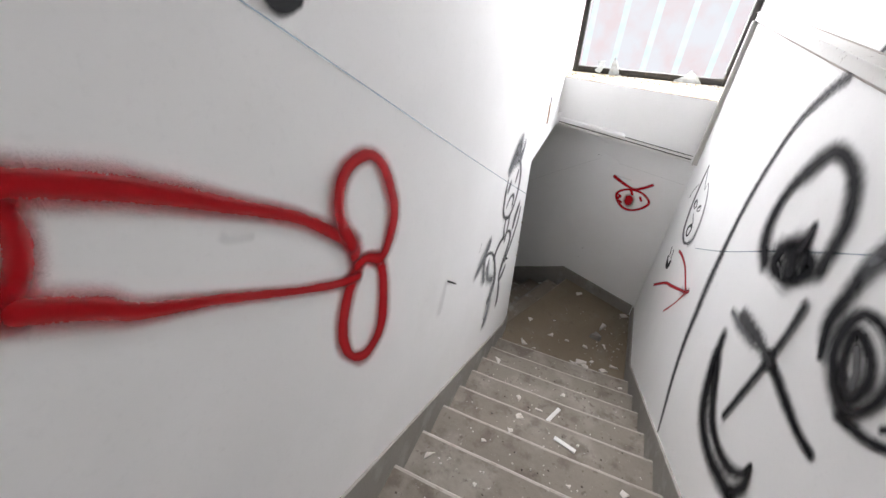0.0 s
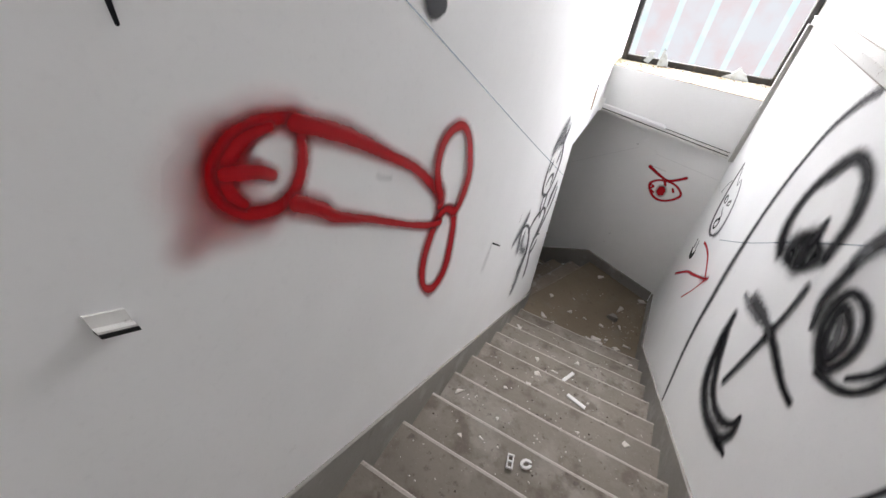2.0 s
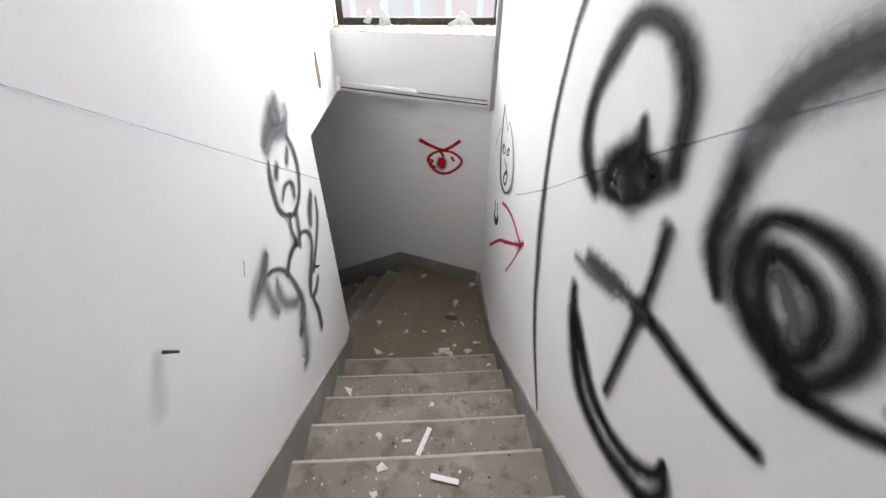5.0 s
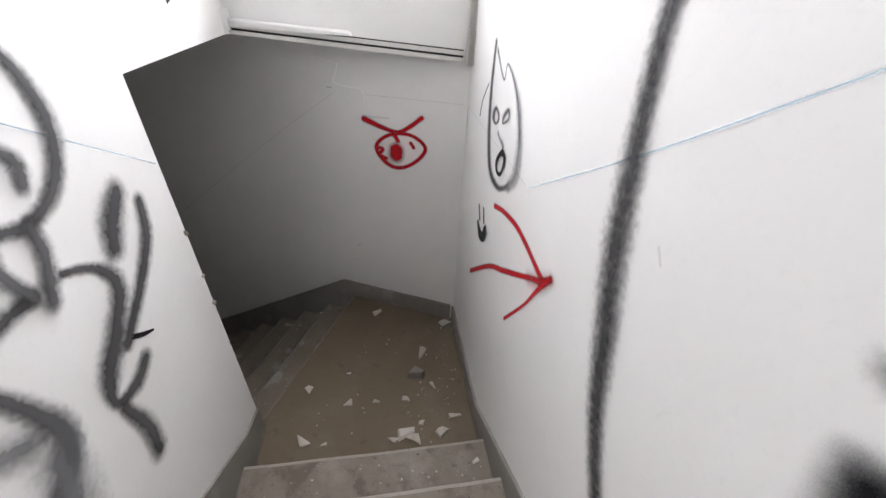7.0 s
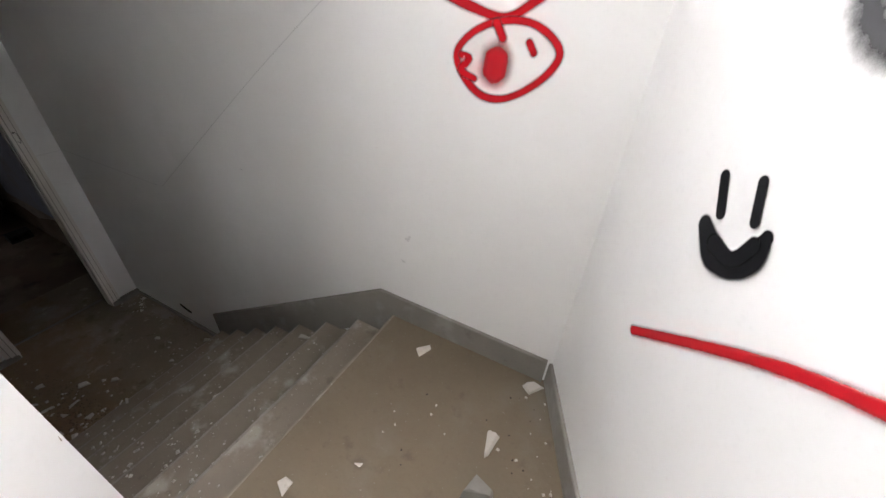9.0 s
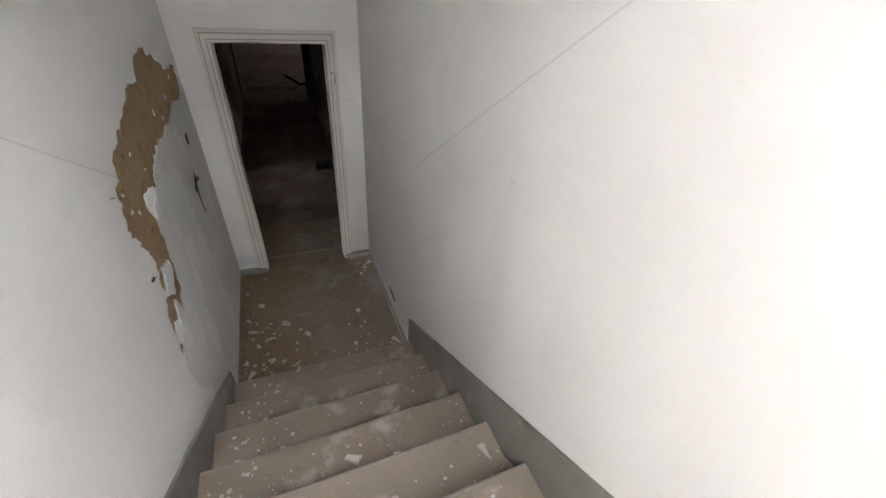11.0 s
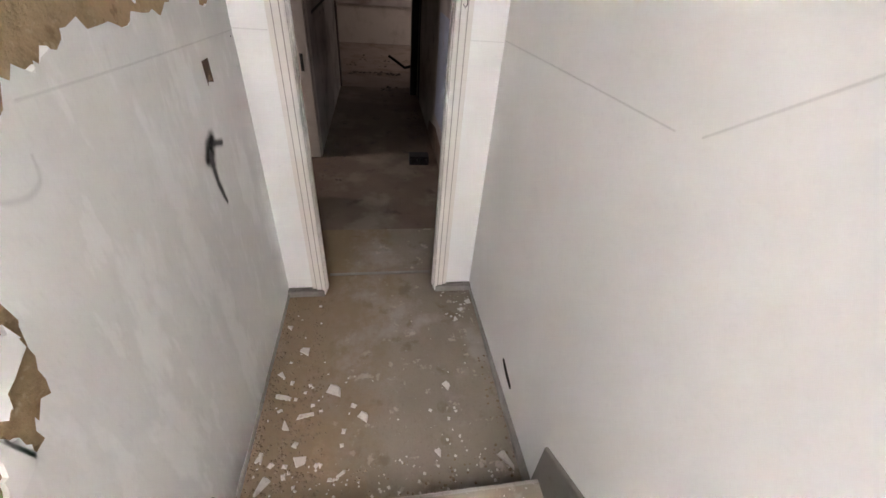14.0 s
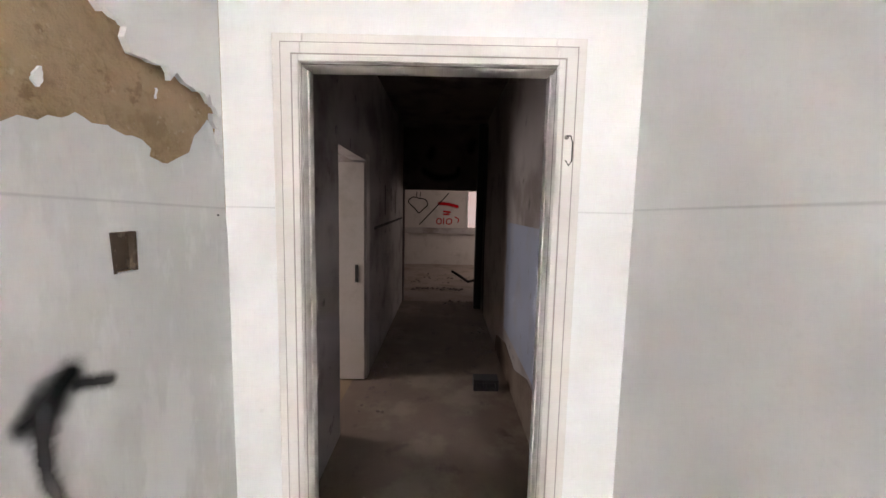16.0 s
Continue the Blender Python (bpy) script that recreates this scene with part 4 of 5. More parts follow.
        ('redthin', 0, ((-0.636, 1.53, 0.036), (-0.523, 1.493, 0.029), (-0.413, 1.474, 0.023), (-0.332, 1.516, 0.025), (-0.254, 1.58, 0.026))),
        ('redthin', 1, ((-0.565, 1.357, 0.024), (-0.508, 1.428, 0.021), (-0.413, 1.465, 0.021), (-0.307, 1.461, 0.021), (-0.229, 1.4, 0.023), (-0.267, 1.322, 0.022), (-0.358, 1.254, 0.022), (-0.444, 1.238, 0.026), (-0.519, 1.278, 0.027))),
        ('redthin', 0, ((-0.423, 1.356, 0.088), (-0.427, 1.325, 0.089))),
        ('redthin', 0, ((-0.547, 1.357, 0.022), (-0.517, 1.349, 0.023), (-0.543, 1.311, 0.025), (-0.493, 1.291, 0.02))),
        ('redthin', 0, ((-0.324, 1.416, 0.022), (-0.306, 1.39, 0.022))),
        ('redthin', 0, ((-0.434, 1.457, 0.027), (-0.41, 1.42, 0.025))),
    ),
    ('grey_scribble', 'right1u'): (
        ('grey', 0, ((-1.741, 3.126, 0.055), (-1.722, 3.073, 0.038), (-1.688, 3.025, 0.027))),
        ('grey', 0, ((-1.941, 3.17, 0.156), (-1.941, 3.107, 0.113), (-1.945, 3.029, 0.049))),
        ('grey', 0, ((-2.166, 3.186, 0.121), (-2.15, 3.113, 0.097), (-2.155, 3.033, 0.054))),
        ('grey', 0, ((-2.434, 3.206, 0.105), (-2.387, 3.127, 0.08), (-2.356, 3.039, 0.046))),
        ('grey', 0, ((-2.624, 3.24, 0.128), (-2.615, 3.145, 0.11), (-2.599, 3.04, 0.052))),
        ('grey', 0, ((-2.748, 3.199, 0.091), (-2.708, 3.131, 0.081), (-2.64, 3.045, 0.036))),
    ),
    ('scuff', 'left1'): (
        ('blackthin', 0, ((-2.02, 1.95, 0.005), (-2.03, 1.93, 0.004), (-2.05, 1.9, 0.004))),
        ('blackthin', 0, ((-1.3, 1.33, 0.015), (-1.25, 1.29, 0.017), (-1.2, 1.26, 0.008))),
        ('pencil', 0, ((-3.51, 2.92, 0.015), (-3.5, 2.91, 0.015), (-3.46, 2.89, 0.013))),
        # wide soft stroke painting the bent nail's shadow
        ('pencil', 0, ((-2.63, 1.95, 0.059), (-2.59, 2.01, 0.051), (-2.56, 2.06, 0.034))),
    ),
    ('scuff', 'right1'): (
        ('pencil', 0, ((-1.73, 1.885, 0.007), (-1.74, 1.875, 0.006), (-1.75, 1.86, 0.005))),
        ('blackthin', 0, ((-0.43, 1.89, 0.009), (-0.35, 1.8, 0.01), (-0.32, 1.72, 0.012))),
    ),
    ('scuff', 'back'): (
        ('pencil', 0, ((-0.62, 1.546, 0.012), (-0.54, 1.55, 0.012), (-0.467, 1.553, 0.01))),
        ('blackthin', 0, ((-0.905, 1.699, 0.006), (-0.87, 1.698, 0.008), (-0.84, 1.697, 0.006))),
        ('pencil', 0, ((-0.77, 0.54, 0.011), (-0.76, 0.54, 0.015), (-0.75, 0.56, 0.009))),
        ('pencil', 0, ((-0.79, 0.4, 0.011), (-0.78, 0.4, 0.011))),
        ('blackthin', 0, ((-3.386, -1.202, 0.036), (-3.328, -1.222, 0.043), (-3.26, -1.235, 0.034))),
        ('pencil', 0, ((-1.88, 0.61, 0.007), (-1.87, 0.61, 0.007), (-1.86, 0.61, 0.005))),
    ),
    ('scuff', 'left2'): (
        # faint arc painting the shaded outline of a bulging plaster flake
        ('pencil', 0, ((-2.80, 0.112, 0.008), (-2.83, 0.097, 0.012), (-2.87, 0.088, 0.012), (-2.907, 0.103, 0.01), (-2.918, 0.145, 0.006))),
        ('blackthin', 0, ((-4.16, 0.16, 0.005), (-4.165, 0.16, 0.005))),
    ),
    ('black_smear', 'left2'): (
        ('black', 0, ((-3.685, -0.114, 0.042), (-3.648, -0.146, 0.062), (-3.602, -0.168, 0.034))),
        ('grey', 0, ((-3.697, -0.139, 0.024), (-3.765, -0.163, 0.025))),
        ('grey', 0, ((-3.633, -0.16, 0.054), (-3.629, -0.245, 0.031), (-3.642, -0.316, 0.026), (-3.661, -0.375, 0.016))),
    ),
}

NAMES = {
    "red_figure": "large red sprayed figure with two loops, on the white wall",
    "black_lettering": "thick black sprayed letters with drips, on the white wall",
    "grey_figure": "grey sprayed cartoon figure with a frowning face, on the wall",
    "face_graffiti": "huge black sprayed face with crossed-out nose, on the wall",
    "grey_scribble": "grey sprayed zigzag scribble above the trim",
    "ghost_face": "small grey drawn ghost-like face, on the wall",
    "smiley": "tiny black drawn smiling face, on the wall",
    "red_arrow": "red sprayed arrow pointing along the stairs",
    "red_eye": "red sprayed eye with a brow, on the landing wall",
    "black_smear": "black sprayed hooked mark on grey plaster",
    "scuff": "small dark scuffs and painted shade lines on the white wall",
    "chalk_line": "thin bluish chalk line running along the wall",
}
ON = {
    "left1": lambda a, z, d: at1(LEFT + d, a, z),
    "right1": lambda a, z, d: at1(RIGHT - d, a, z),
    "right1u": lambda a, z, d: at1(RIGHT + 0.102 - d, a, z),
    "back": lambda a, z, d: Vector((a, -d - 0.0163 * max(0.0, -2.9 - a), z)),
    "left2": lambda a, z, d: Vector((a, Y2 + d, z)),
    "door": lambda a, z, d: Vector((DOOR_X + d, a, z)),
}


def stroke(place, pts, closed, d, grow):
    line = smooth_line(pts, closed)
    bm = bmesh.new()
    uv = bm.loops.layers.uv.new("stroke")
    rows = []
    n = len(line)
    for i, q in enumerate(line):
        a, b = line[max(i - 1, 0)], line[min(i + 1, n - 1)]
        if closed and i in (0, n - 1):
            a, b = line[n - 2], line[1]
        t = Vector((b.x - a.x, b.y - a.y))
        t = t.normalized() if t.length > 1e-6 else Vector((1, 0))
        rows.append((Vector((q.x, q.y)), t, max(q.z, 0.004) * 0.5 * grow, 0.0))
    if not closed:
        for end, sg in ((0, -1), (-1, 1)):
            c, t, w, _ = rows[end]
            extra = [(c + t * sg * w * f, t, w, f) for f in (0.5, 1.0)]
            rows = (extra[::-1] + rows) if end == 0 else (rows + extra)
    vs = []
    for c, t, w, cap in rows:
        nrm = Vector((-t.y, t.x))
        vs.append([(bm.verts.new(place(*(c + nrm * w * f), d)), (f, cap)) for f in (-1, 0, 1)])
    for a, b in zip(vs, vs[1:]):
        for i in range(2):
            quad = (a[i], a[i + 1], b[i + 1], b[i])
            f = bm.faces.new([v for v, _ in quad])
            for lp, (_, u) in zip(f.loops, quad):
                lp[uv].uv = u
    return bm


for (name, wall), strokes in DRAWINGS.items():
    g = thing(name, NAMES[name], "graffiti")
    for i, (paint, closed, pts) in enumerate(strokes):
        part("stroke", stroke(ON[wall], pts, closed, (0.006 if wall == "left2" else 0.002) + 0.0006 * (i % 9), PAINT[paint]["grow"]), PAINT[paint], g)

for wall, paint, pts in (
    ("left1", "chalk", ((-3.5, 3.33, 0.005), (-2.2, 2.53, 0.005), (-0.82, 1.695, 0.005))),
    ("right1", "chalk", ((-3.05, 2.955, 0.004), (-2.224, 2.432, 0.005), (-1.6, 2.01, 0.005), (-1.09, 1.695, 0.005))),
    ("right1", "pencil", ((-1.09, 1.69, 0.004), (-0.6, 1.687, 0.004), (-0.02, 1.685, 0.003))),
    ("back", "pencil", ((0.0, 1.685, 0.004), (-0.4, 1.68, 0.004), (-0.81, 1.675, 0.004))),
    ("back", "pencil", ((-0.83, 1.67, 0.003), (-1.6, 1.14, 0.004), (-2.82, 0.24, 0.005))),
    ("back", "pencil", ((-2.9, 0.225, 0.004), (-3.5, 0.215, 0.005), (-4.2, 0.20, 0.005))),
    ("left2", "pencil", ((-1.6, 1.1, 0.004), (-2.24, 0.65, 0.005), (-2.53, 0.45, 0.005))),
    ("left2", "pencil", ((-2.948, 0.234, 0.006), (-3.4, 0.211, 0.005), (-4.2, 0.18, 0.005))),
    ("door", "pencil", ((-1.27, 0.185, 0.004), (-1.12, 0.185, 0.004))),
    ("door", "pencil", ((-0.19, 0.19, 0.004), (0.0, 0.19, 0.004))),
):
    g = thing("chalk_line", NAMES["chalk_line"], "line mark")
    part("stroke", stroke(ON[wall], pts, False, 0.0055 if wall == "left2" else 0.0018, PAINT[paint]["grow"]), PAINT[paint], g)


# ---------------------------------------------------------------- fallen plaster
def chunk(seed, w, d, h, material, name, parent=None):
    """An angular broken flake, about w by d and h thick, resting on z = 0."""
    rnd = random.Random(seed)
    n = rnd.choice((4, 5, 5, 6))
    ang = sorted(rnd.uniform(0, 6.28) for _ in range(n))
    bm = bmesh.new()
    for z, f in ((0, 1.0), (h * rnd.uniform(0.5, 0.8), rnd.uniform(0.85, 1.05)), (h, rnd.uniform(0.55, 0.85))):
        for a in ang:
            q = f * rnd.uniform(0.75, 1.1)
            bm.verts.new((w / 2 * q * math.cos(a), d / 2 * q * math.sin(a), z + (h * 0.2 * rnd.uniform(-1, 1) if z else 0)))
    bmesh.ops.convex_hull(bm, input=bm.verts[:])
    bmesh.ops.delete(bm, geom=[v for v in bm.verts if not v.link_faces], context="VERTS")
    return obj(name, bm, material, parent)


FLAKES = [chunk(40 + i, 1, 0.75, 0.12, CRUMB, "plaster_fragment") for i in range(7)]
STONES = [chunk(91 + i, 1, 0.8, 0.34, SKIRT, "plaster_lump") for i in range(3)]
used = set()


def drop(kind, x, y, z, size, turn, label):
    src = kind[int(abs(x * 977 + y * 613)) % len(kind)]
    m = Matrix.Translation((x, y, z)) @ pose(0, 0, 0, 0, 0, turn)
    if src not in used:
        used.add(src)
        src.matrix_world = m
        ob = src
    else:
        ob = copy_thing(src, m)
    ob.scale = (size, size, size)
    return tagged(ob, label, "rubble", "fallen plaster")


rnd = random.Random(5)
# on the landing, by r and s
for r, s, size in ((-0.288, -0.338, 0.10), (-0.226, -0.636, 0.06), (-0.587, 0.12, 0.07), (-0.777, -0.693, 0.06), (-0.417, -0.936, 0.10), (-0.097, -0.88, 0.075), (-0.188, -0.963, 0.07),
                   (-1.009, -0.911, 0.075), (-1.029, -0.567, 0.05), (-0.593, -0.702, 0.04), (-0.403, -0.716, 0.05), (-0.308, -0.886, 0.04), (-0.902, -0.948, 0.035), (-0.379, -0.986, 0.07),
                   (-0.489, -0.963, 0.05), (-0.779, -0.459, 0.025), (-0.045, -0.06, 0.075), (-0.366, -0.995, 0.08)):
    p = at1(r, s)
    drop(FLAKES, p.x, p.y, 0.0, size * 1.5, rnd.uniform(0, 360), "pale angular flake of fallen plaster on the landing")
p = at1(-0.308, -0.52)
drop(STONES, p.x, p.y, 0.0, 0.155, 40, "grey lump of broken render on the landing")
# on the upper flight: r, distance back from the nosing, step
for r, back, k, size in ((-0.06, 0.12, 1, 0.06), (-1.16, 0.15, 2, 0.10), (-0.55, 0.1, 3, 0.05), (-0.7, 0.14, 4, 0.06), (-0.86, 0.10, 4, 0.06), (-0.8, 0.06, 5, 0.07), (-0.84, 0.18, 5, 0.05), (-0.42, 0.1, 5, 0.03),
                         (-0.95, 0.12, 6, 0.04), (-0.46, 0.16, 6, 0.04), (-0.18, 0.08, 6, 0.06), (-1.16, 0.12, 7, 0.07), (-0.9, 0.15, 7, 0.03), (-0.92, 0.10, 8, 0.04), (-1.02, 0.14, 8, 0.04), (-0.25, 0.1, 8, 0.05),
                         (-0.6, 0.2, 9, 0.03), (-0.9, 0.1, 10, 0.05), (-0.5, 0.12, 11, 0.04)):
    p = at1(r, S1 - GO1 * (k - 1) - back)
    drop(FLAKES, p.x, p.y, RISE * k - 0.003, size, rnd.uniform(0, 360), "pale flake of fallen plaster on a stair")
# white batten bits on the upper flight
for r, back, k, turn, ln in ((-0.60, 0.14, 4, 65, 0.17), (-0.50, 0.13, 5, -15, 0.14)):
    p = at1(r, S1 - GO1 * (k - 1) - back)
    bm = box(-ln / 2, -0.013, 0, ln / 2, 0.013, 0.010, 0.002)
    st = obj("batten_piece", bm, TRIM)
    st.matrix_world = Matrix.Translation((p.x, p.y, RISE * k - 0.003)) @ pose(0, 0, 0, 0, 0, 24.9 + turn)
    tagged(st, "snapped strip of white-painted batten on a stair", "batten")
# broken window fittings on a stair
for r, s_, turn, ring in ((-0.751, -3.253, 12, False), (-0.679, -3.224, 40, True)):
    p = at1(r, s_)
    fit_ = thing("window_fitting", "broken white plastic window fitting lying on a stair", "fitting", place=(p.x, p.y, RISE * 8 - 0.003))
    fit_.rotation_euler[2] = radians(24.9 + turn)
    if ring:
        for i in range(9):
            a0, a1 = radians(36 * i), radians(36 * i + 36)
            part("ring_segment", poly_prism([(0.03 * math.cos(a0), 0.024 * math.sin(a0)), (0.03 * math.cos(a1), 0.024 * math.sin(a1)), (0.016 * math.cos(a1), 0.011 * math.sin(a1)), (0.016 * math.cos(a0), 0.011 * math.sin(a0))],
                                            lambda x, y: (x, y, 0), lambda x, y: (x, y, 0.012)), TRIM, fit_)
    else:
        for x0, y0, x1, y1 in ((-0.016, -0.035, -0.009, 0.035), (0.009, -0.035, 0.016, 0.035), (-0.0085, -0.035, 0.0085, -0.026), (-0.0085, 0.026, 0.0085, 0.035), (-0.0085, -0.004, 0.0085, 0.004)):
            part("rib", box(x0, y0, 0, x1, y1, 0.014, 0.001), TRIM, fit_)
# on the lower flight: x, y, step
for x, y, k, size in ((-1.164, -0.155, 1, 0.05), (-1.13, -0.35, 1, 0.06), (-1.20, -0.62, 1, 0.05), (-1.55, -0.10, 2, 0.11), (-1.42, -0.40, 2, 0.08), (-1.36, -0.57, 2, 0.09), (-1.50, -0.50, 2, 0.06), (-1.33, -0.85, 2, 0.06),
                      (-1.74, -0.42, 3, 0.07), (-1.80, -0.62, 3, 0.10), (-1.68, -0.75, 3, 0.06), (-1.74, -1.05, 3, 0.05), (-2.06, -0.33, 4, 0.10), (-2.0, -0.97, 4, 0.08), (-2.05, -1.15, 4, 0.05), (-2.30, -0.78, 5, 0.11),
                      (-2.33, -1.05, 5, 0.09), (-2.24, -0.98, 5, 0.06), (-2.26, -1.19, 5, 0.07), (-2.58, -0.36, 6, 0.10), (-2.60, -1.02, 6, 0.16), (-2.55, -1.18, 6, 0.10), (-2.52, -0.88, 6, 0.05), (-2.86, -1.0, 7, 0.10),
                      (-2.84, -1.18, 7, 0.12), (-2.80, -0.85, 7, 0.06)):
    x = min(max(x, X0 - GO2 * (k + 1) + 0.06 if k < 7 else x), X0 - GO2 * k - 0.04) if k < 7 else x
    z = -RISE * (k + 1) if x < X0 - GO2 * k else -RISE * k
    drop(FLAKES, x, y, z - 0.002, size, rnd.uniform(0, 360), "pale flake of fallen plaster on a lower stair")
# on the lower floor
for x, y, size in ((-3.418, -1.166, 0.09), (-3.282, -1.041, 0.09), (-3.251, -1.12, 0.07), (-3.255, -0.757, 0.08), (-3.415, -0.913, 0.11), (-3.70, -1.09, 0.08), (-3.40, -0.31, 0.07), (-3.895, -0.18, 0.06),
                   (-3.07, -1.044, 0.08), (-3.0, -0.85, 0.05), (-2.96, -0.09, 0.13), (-3.04, -0.40, 0.06), (-3.89, -1.216, 0.06), (-4.06, -0.06, 0.07), (-2.98, -1.20, 0.11), (-3.1, -1.22, 0.07), (-3.55, -1.2, 0.06), (-3.98, -0.13, 0.05)):
    drop(FLAKES, x, y, LOW - 0.001, size, rnd.uniform(0, 360), "pale flake of fallen plaster on the cement floor")
for s_ in FLAKES + STONES:
    if s_ not in used:
        bpy.data.objects.remove(s_)


def crumbs(name, spots, label, material=CRUMB, seed=1):
    """Countless grains of plaster: (x, y, z, spread x, spread y, number, size)."""
    rr = random.Random(seed)
    verts, faces = [], []
    for x, y, z, sx, sy, n, size in spots:
        for _ in range(n):
            px, py = x + rr.uniform(-sx, sx), y + rr.uniform(-sy, sy)
            q = size * rr.uniform(0.3, 1.0) ** 1.5
            b0 = len(verts)
            t0 = rr.uniform(0, 6.28)
            for i in range(4):
                a = t0 + i * 1.57 + rr.uniform(-0.4, 0.4)
                verts.append((px + q * math.cos(a), py + q * math.sin(a), z))
            verts.append((px + q * rr.uniform(-0.4, 0.4), py + q * rr.uniform(-0.4, 0.4), z + q * rr.uniform(0.4, 0.9)))
            faces += [(b0 + i, b0 + (i + 1) % 4, b0 + 4) for i in range(4)]
    me = bpy.data.meshes.new(name)
    me.from_pydata(verts, [], faces)
    me.materials.append(material)
    return tagged(new(name, me), label, "rubble", kind="stuff")


spots = []
for k in range(1, 13):
    p = at1(-0.63, S1 - GO1 * (k - 1) - 0.15)
    for r in (-1.1, -0.85, -0.6, -0.35, -0.12):
        p = at1(r, S1 - GO1 * (k - 1) - 0.14)
        spots.append((p.x, p.y, RISE * k - 0.002, 0.10, 0.08, 7, 0.008))
for r, s, n in ((-0.15, -0.6, 22), (-0.12, -0.25, 14), (-0.3, -0.85, 18), (-0.8, -0.75, 9), (-0.6, -0.3, 6)):
    p = at1(r, s)
    spots.append((p.x, p.y, 0.0, 0.14, 0.16, n, 0.009))
GRIT = mat("clay_grit", (0.20, 0.145, 0.09), 0.95, (), 0.15, 0)
crumbs("plaster_crumbs", spots, "scattered small crumbs of plaster on the upper stairs", seed=2)
crumbs("dark_grit", [(x, y, z, sx * 1.1, sy * 1.1, max(3, n // 2), 0.008) for x, y, z, sx, sy, n, q in spots], "dark grit and dirt on the upper stairs and landing", mat("dark_grit", (0.07, 0.055, 0.042), 0.95, (), 0.2, 0), 12)
spots = []
for k in range(1, 8):
    spots.append((X0 - GO2 * k - 0.14, -0.55, -RISE * (k + 1), 0.11, 0.5, 26, 0.010))
    spots.append((X0 - GO2 * k - 0.14, -1.05, -RISE * (k + 1), 0.11, 0.18, 16, 0.016))
spots += [(-3.2, -1.0, LOW, 0.35, 0.22, 26, 0.020), (-3.7, -1.1, LOW, 0.4, 0.14, 14, 0.014), (-3.15, -0.35, LOW, 0.12, 0.1, 14, 0.012), (-3.4, -0.5, LOW, 0.5, 0.4, 16, 0.007), (-4.05, -0.14, LOW, 0.14, 0.1, 30, 0.012), (-2.95, -0.6, LOW, 0.1, 0.55, 60, 0.010)]
crumbs("plaster_crumbs", spots, "scattered crumbs of plaster on the lower stairs and floor", seed=3)
crumbs("clay_crumbs", [(-3.15, -1.1, LOW, 0.32, 0.17, 420, 0.014), (-3.8, -1.12, LOW, 0.35, 0.14, 260, 0.011), (-3.3, -1.24, LOW, 0.9, 0.03, 260, 0.016), (-3.0, -0.06, LOW, 0.6, 0.05, 90, 0.010), (-2.95, -0.65, LOW, 0.08, 0.6, 120, 0.009)],
       "brown clay grit fallen from the bare wall", GRIT, 4)

# ---------------------------------------------------------------- fittings and scars on the walls
def nail(name, place, label, size=1.0, dirv=(0, 1, 0)):
    d = Vector(dirv)
    bm = bmesh.new()
    bmesh.ops.create_cone(bm, cap_ends=True, segments=8, radius1=0.004 * size, radius2=0.003 * size, depth=0.035 * size)
    m = Matrix.Translation(Vector(place) + d * 0.015 * size) @ d.to_track_quat("Z", "Y").to_matrix().to_4x4()
    bmesh.ops.transform(bm, matrix=m, verts=bm.verts)
    return tagged(obj(name, bm, DARKM), label, "nail")


inward = Vector((RX, RY, 0))
nail("bent_nail", at1(LEFT, -2.53, 2.05), "bent rusty nail sticking out of the white wall", 1.3, inward)
nail("nail", (-2.42, Y2, 0.42), "rusty nail beside the fallen plaster", 0.45)

# angle bracket on the wall by the top of the stairs
br = thing("wall_bracket", "torn white metal bracket with a dark underside on the wall", "bracket")
for nm, z0, z1, out, mt, lb in (("plate", 0.004, 0.026, 0.004, TRIM, ""), ("ledge", 0.0, 0.004, 0.016, TRIM, ""), ("lip", -0.008, -0.001, 0.017, BLACK, "black strip below the ledge")):
    part(nm, side1([(-4.092, 2.968 + z0), (-4.053, 2.946 + z0), (-4.053, 2.946 + z1), (-4.092, 2.968 + z1)], LEFT, LEFT + out), mt, br, lb)

# bolt and bracket by the bare patch
bt = thing("wall_bolt", "bent steel bolt bracket on the white wall", "bolt")
part("plate", box(-2.45, Y2, 0.040, -2.405, Y2 + 0.005, 0.056, 0.001), TRIM, bt)
part("tongue", box(-2.435, Y2 + 0.005, 0.040, -2.405, Y2 + 0.015, 0.043, 0.001), DARKM, bt)

# wall box in the socket hole
RUST = mat("brown_rusted_box", (0.10, 0.065, 0.042), 0.9, [(30, 0.5, 0.65, (0.33, 0.24, 0.16), 0.7), (60, 0.6, 0.7, (0.05, 0.035, 0.03), 0.7)], 0.15, 0.6)
sb = thing("socket_box", "empty rusty socket box sunk in the plaster", "socket box")
part("back", box(-3.862, Y2 - 0.0135, 0.048, -3.793, Y2 - 0.010, 0.13), RUST, sb)
part("rim", box(-3.805, Y2 - 0.012, 0.046, -3.795, Y2 + 0.0025, 0.131, 0.001), RUST, sb)
part("rim", box(-3.86, Y2 - 0.012, 0.046, -3.852, Y2 + 0.0025, 0.131, 0.001), RUST, sb)

# torn slot with a stick in it, above the opening of the left wall
sl = thing("wall_slot", "torn slot with bare wood above the opening", "wall damage")
part("stick", side1([(-0.37, 2.165), (-0.335, 2.165), (-0.345, 2.34), (-0.375, 2.33)], LEFT - 0.002, LEFT + 0.006), WOOD, sl)
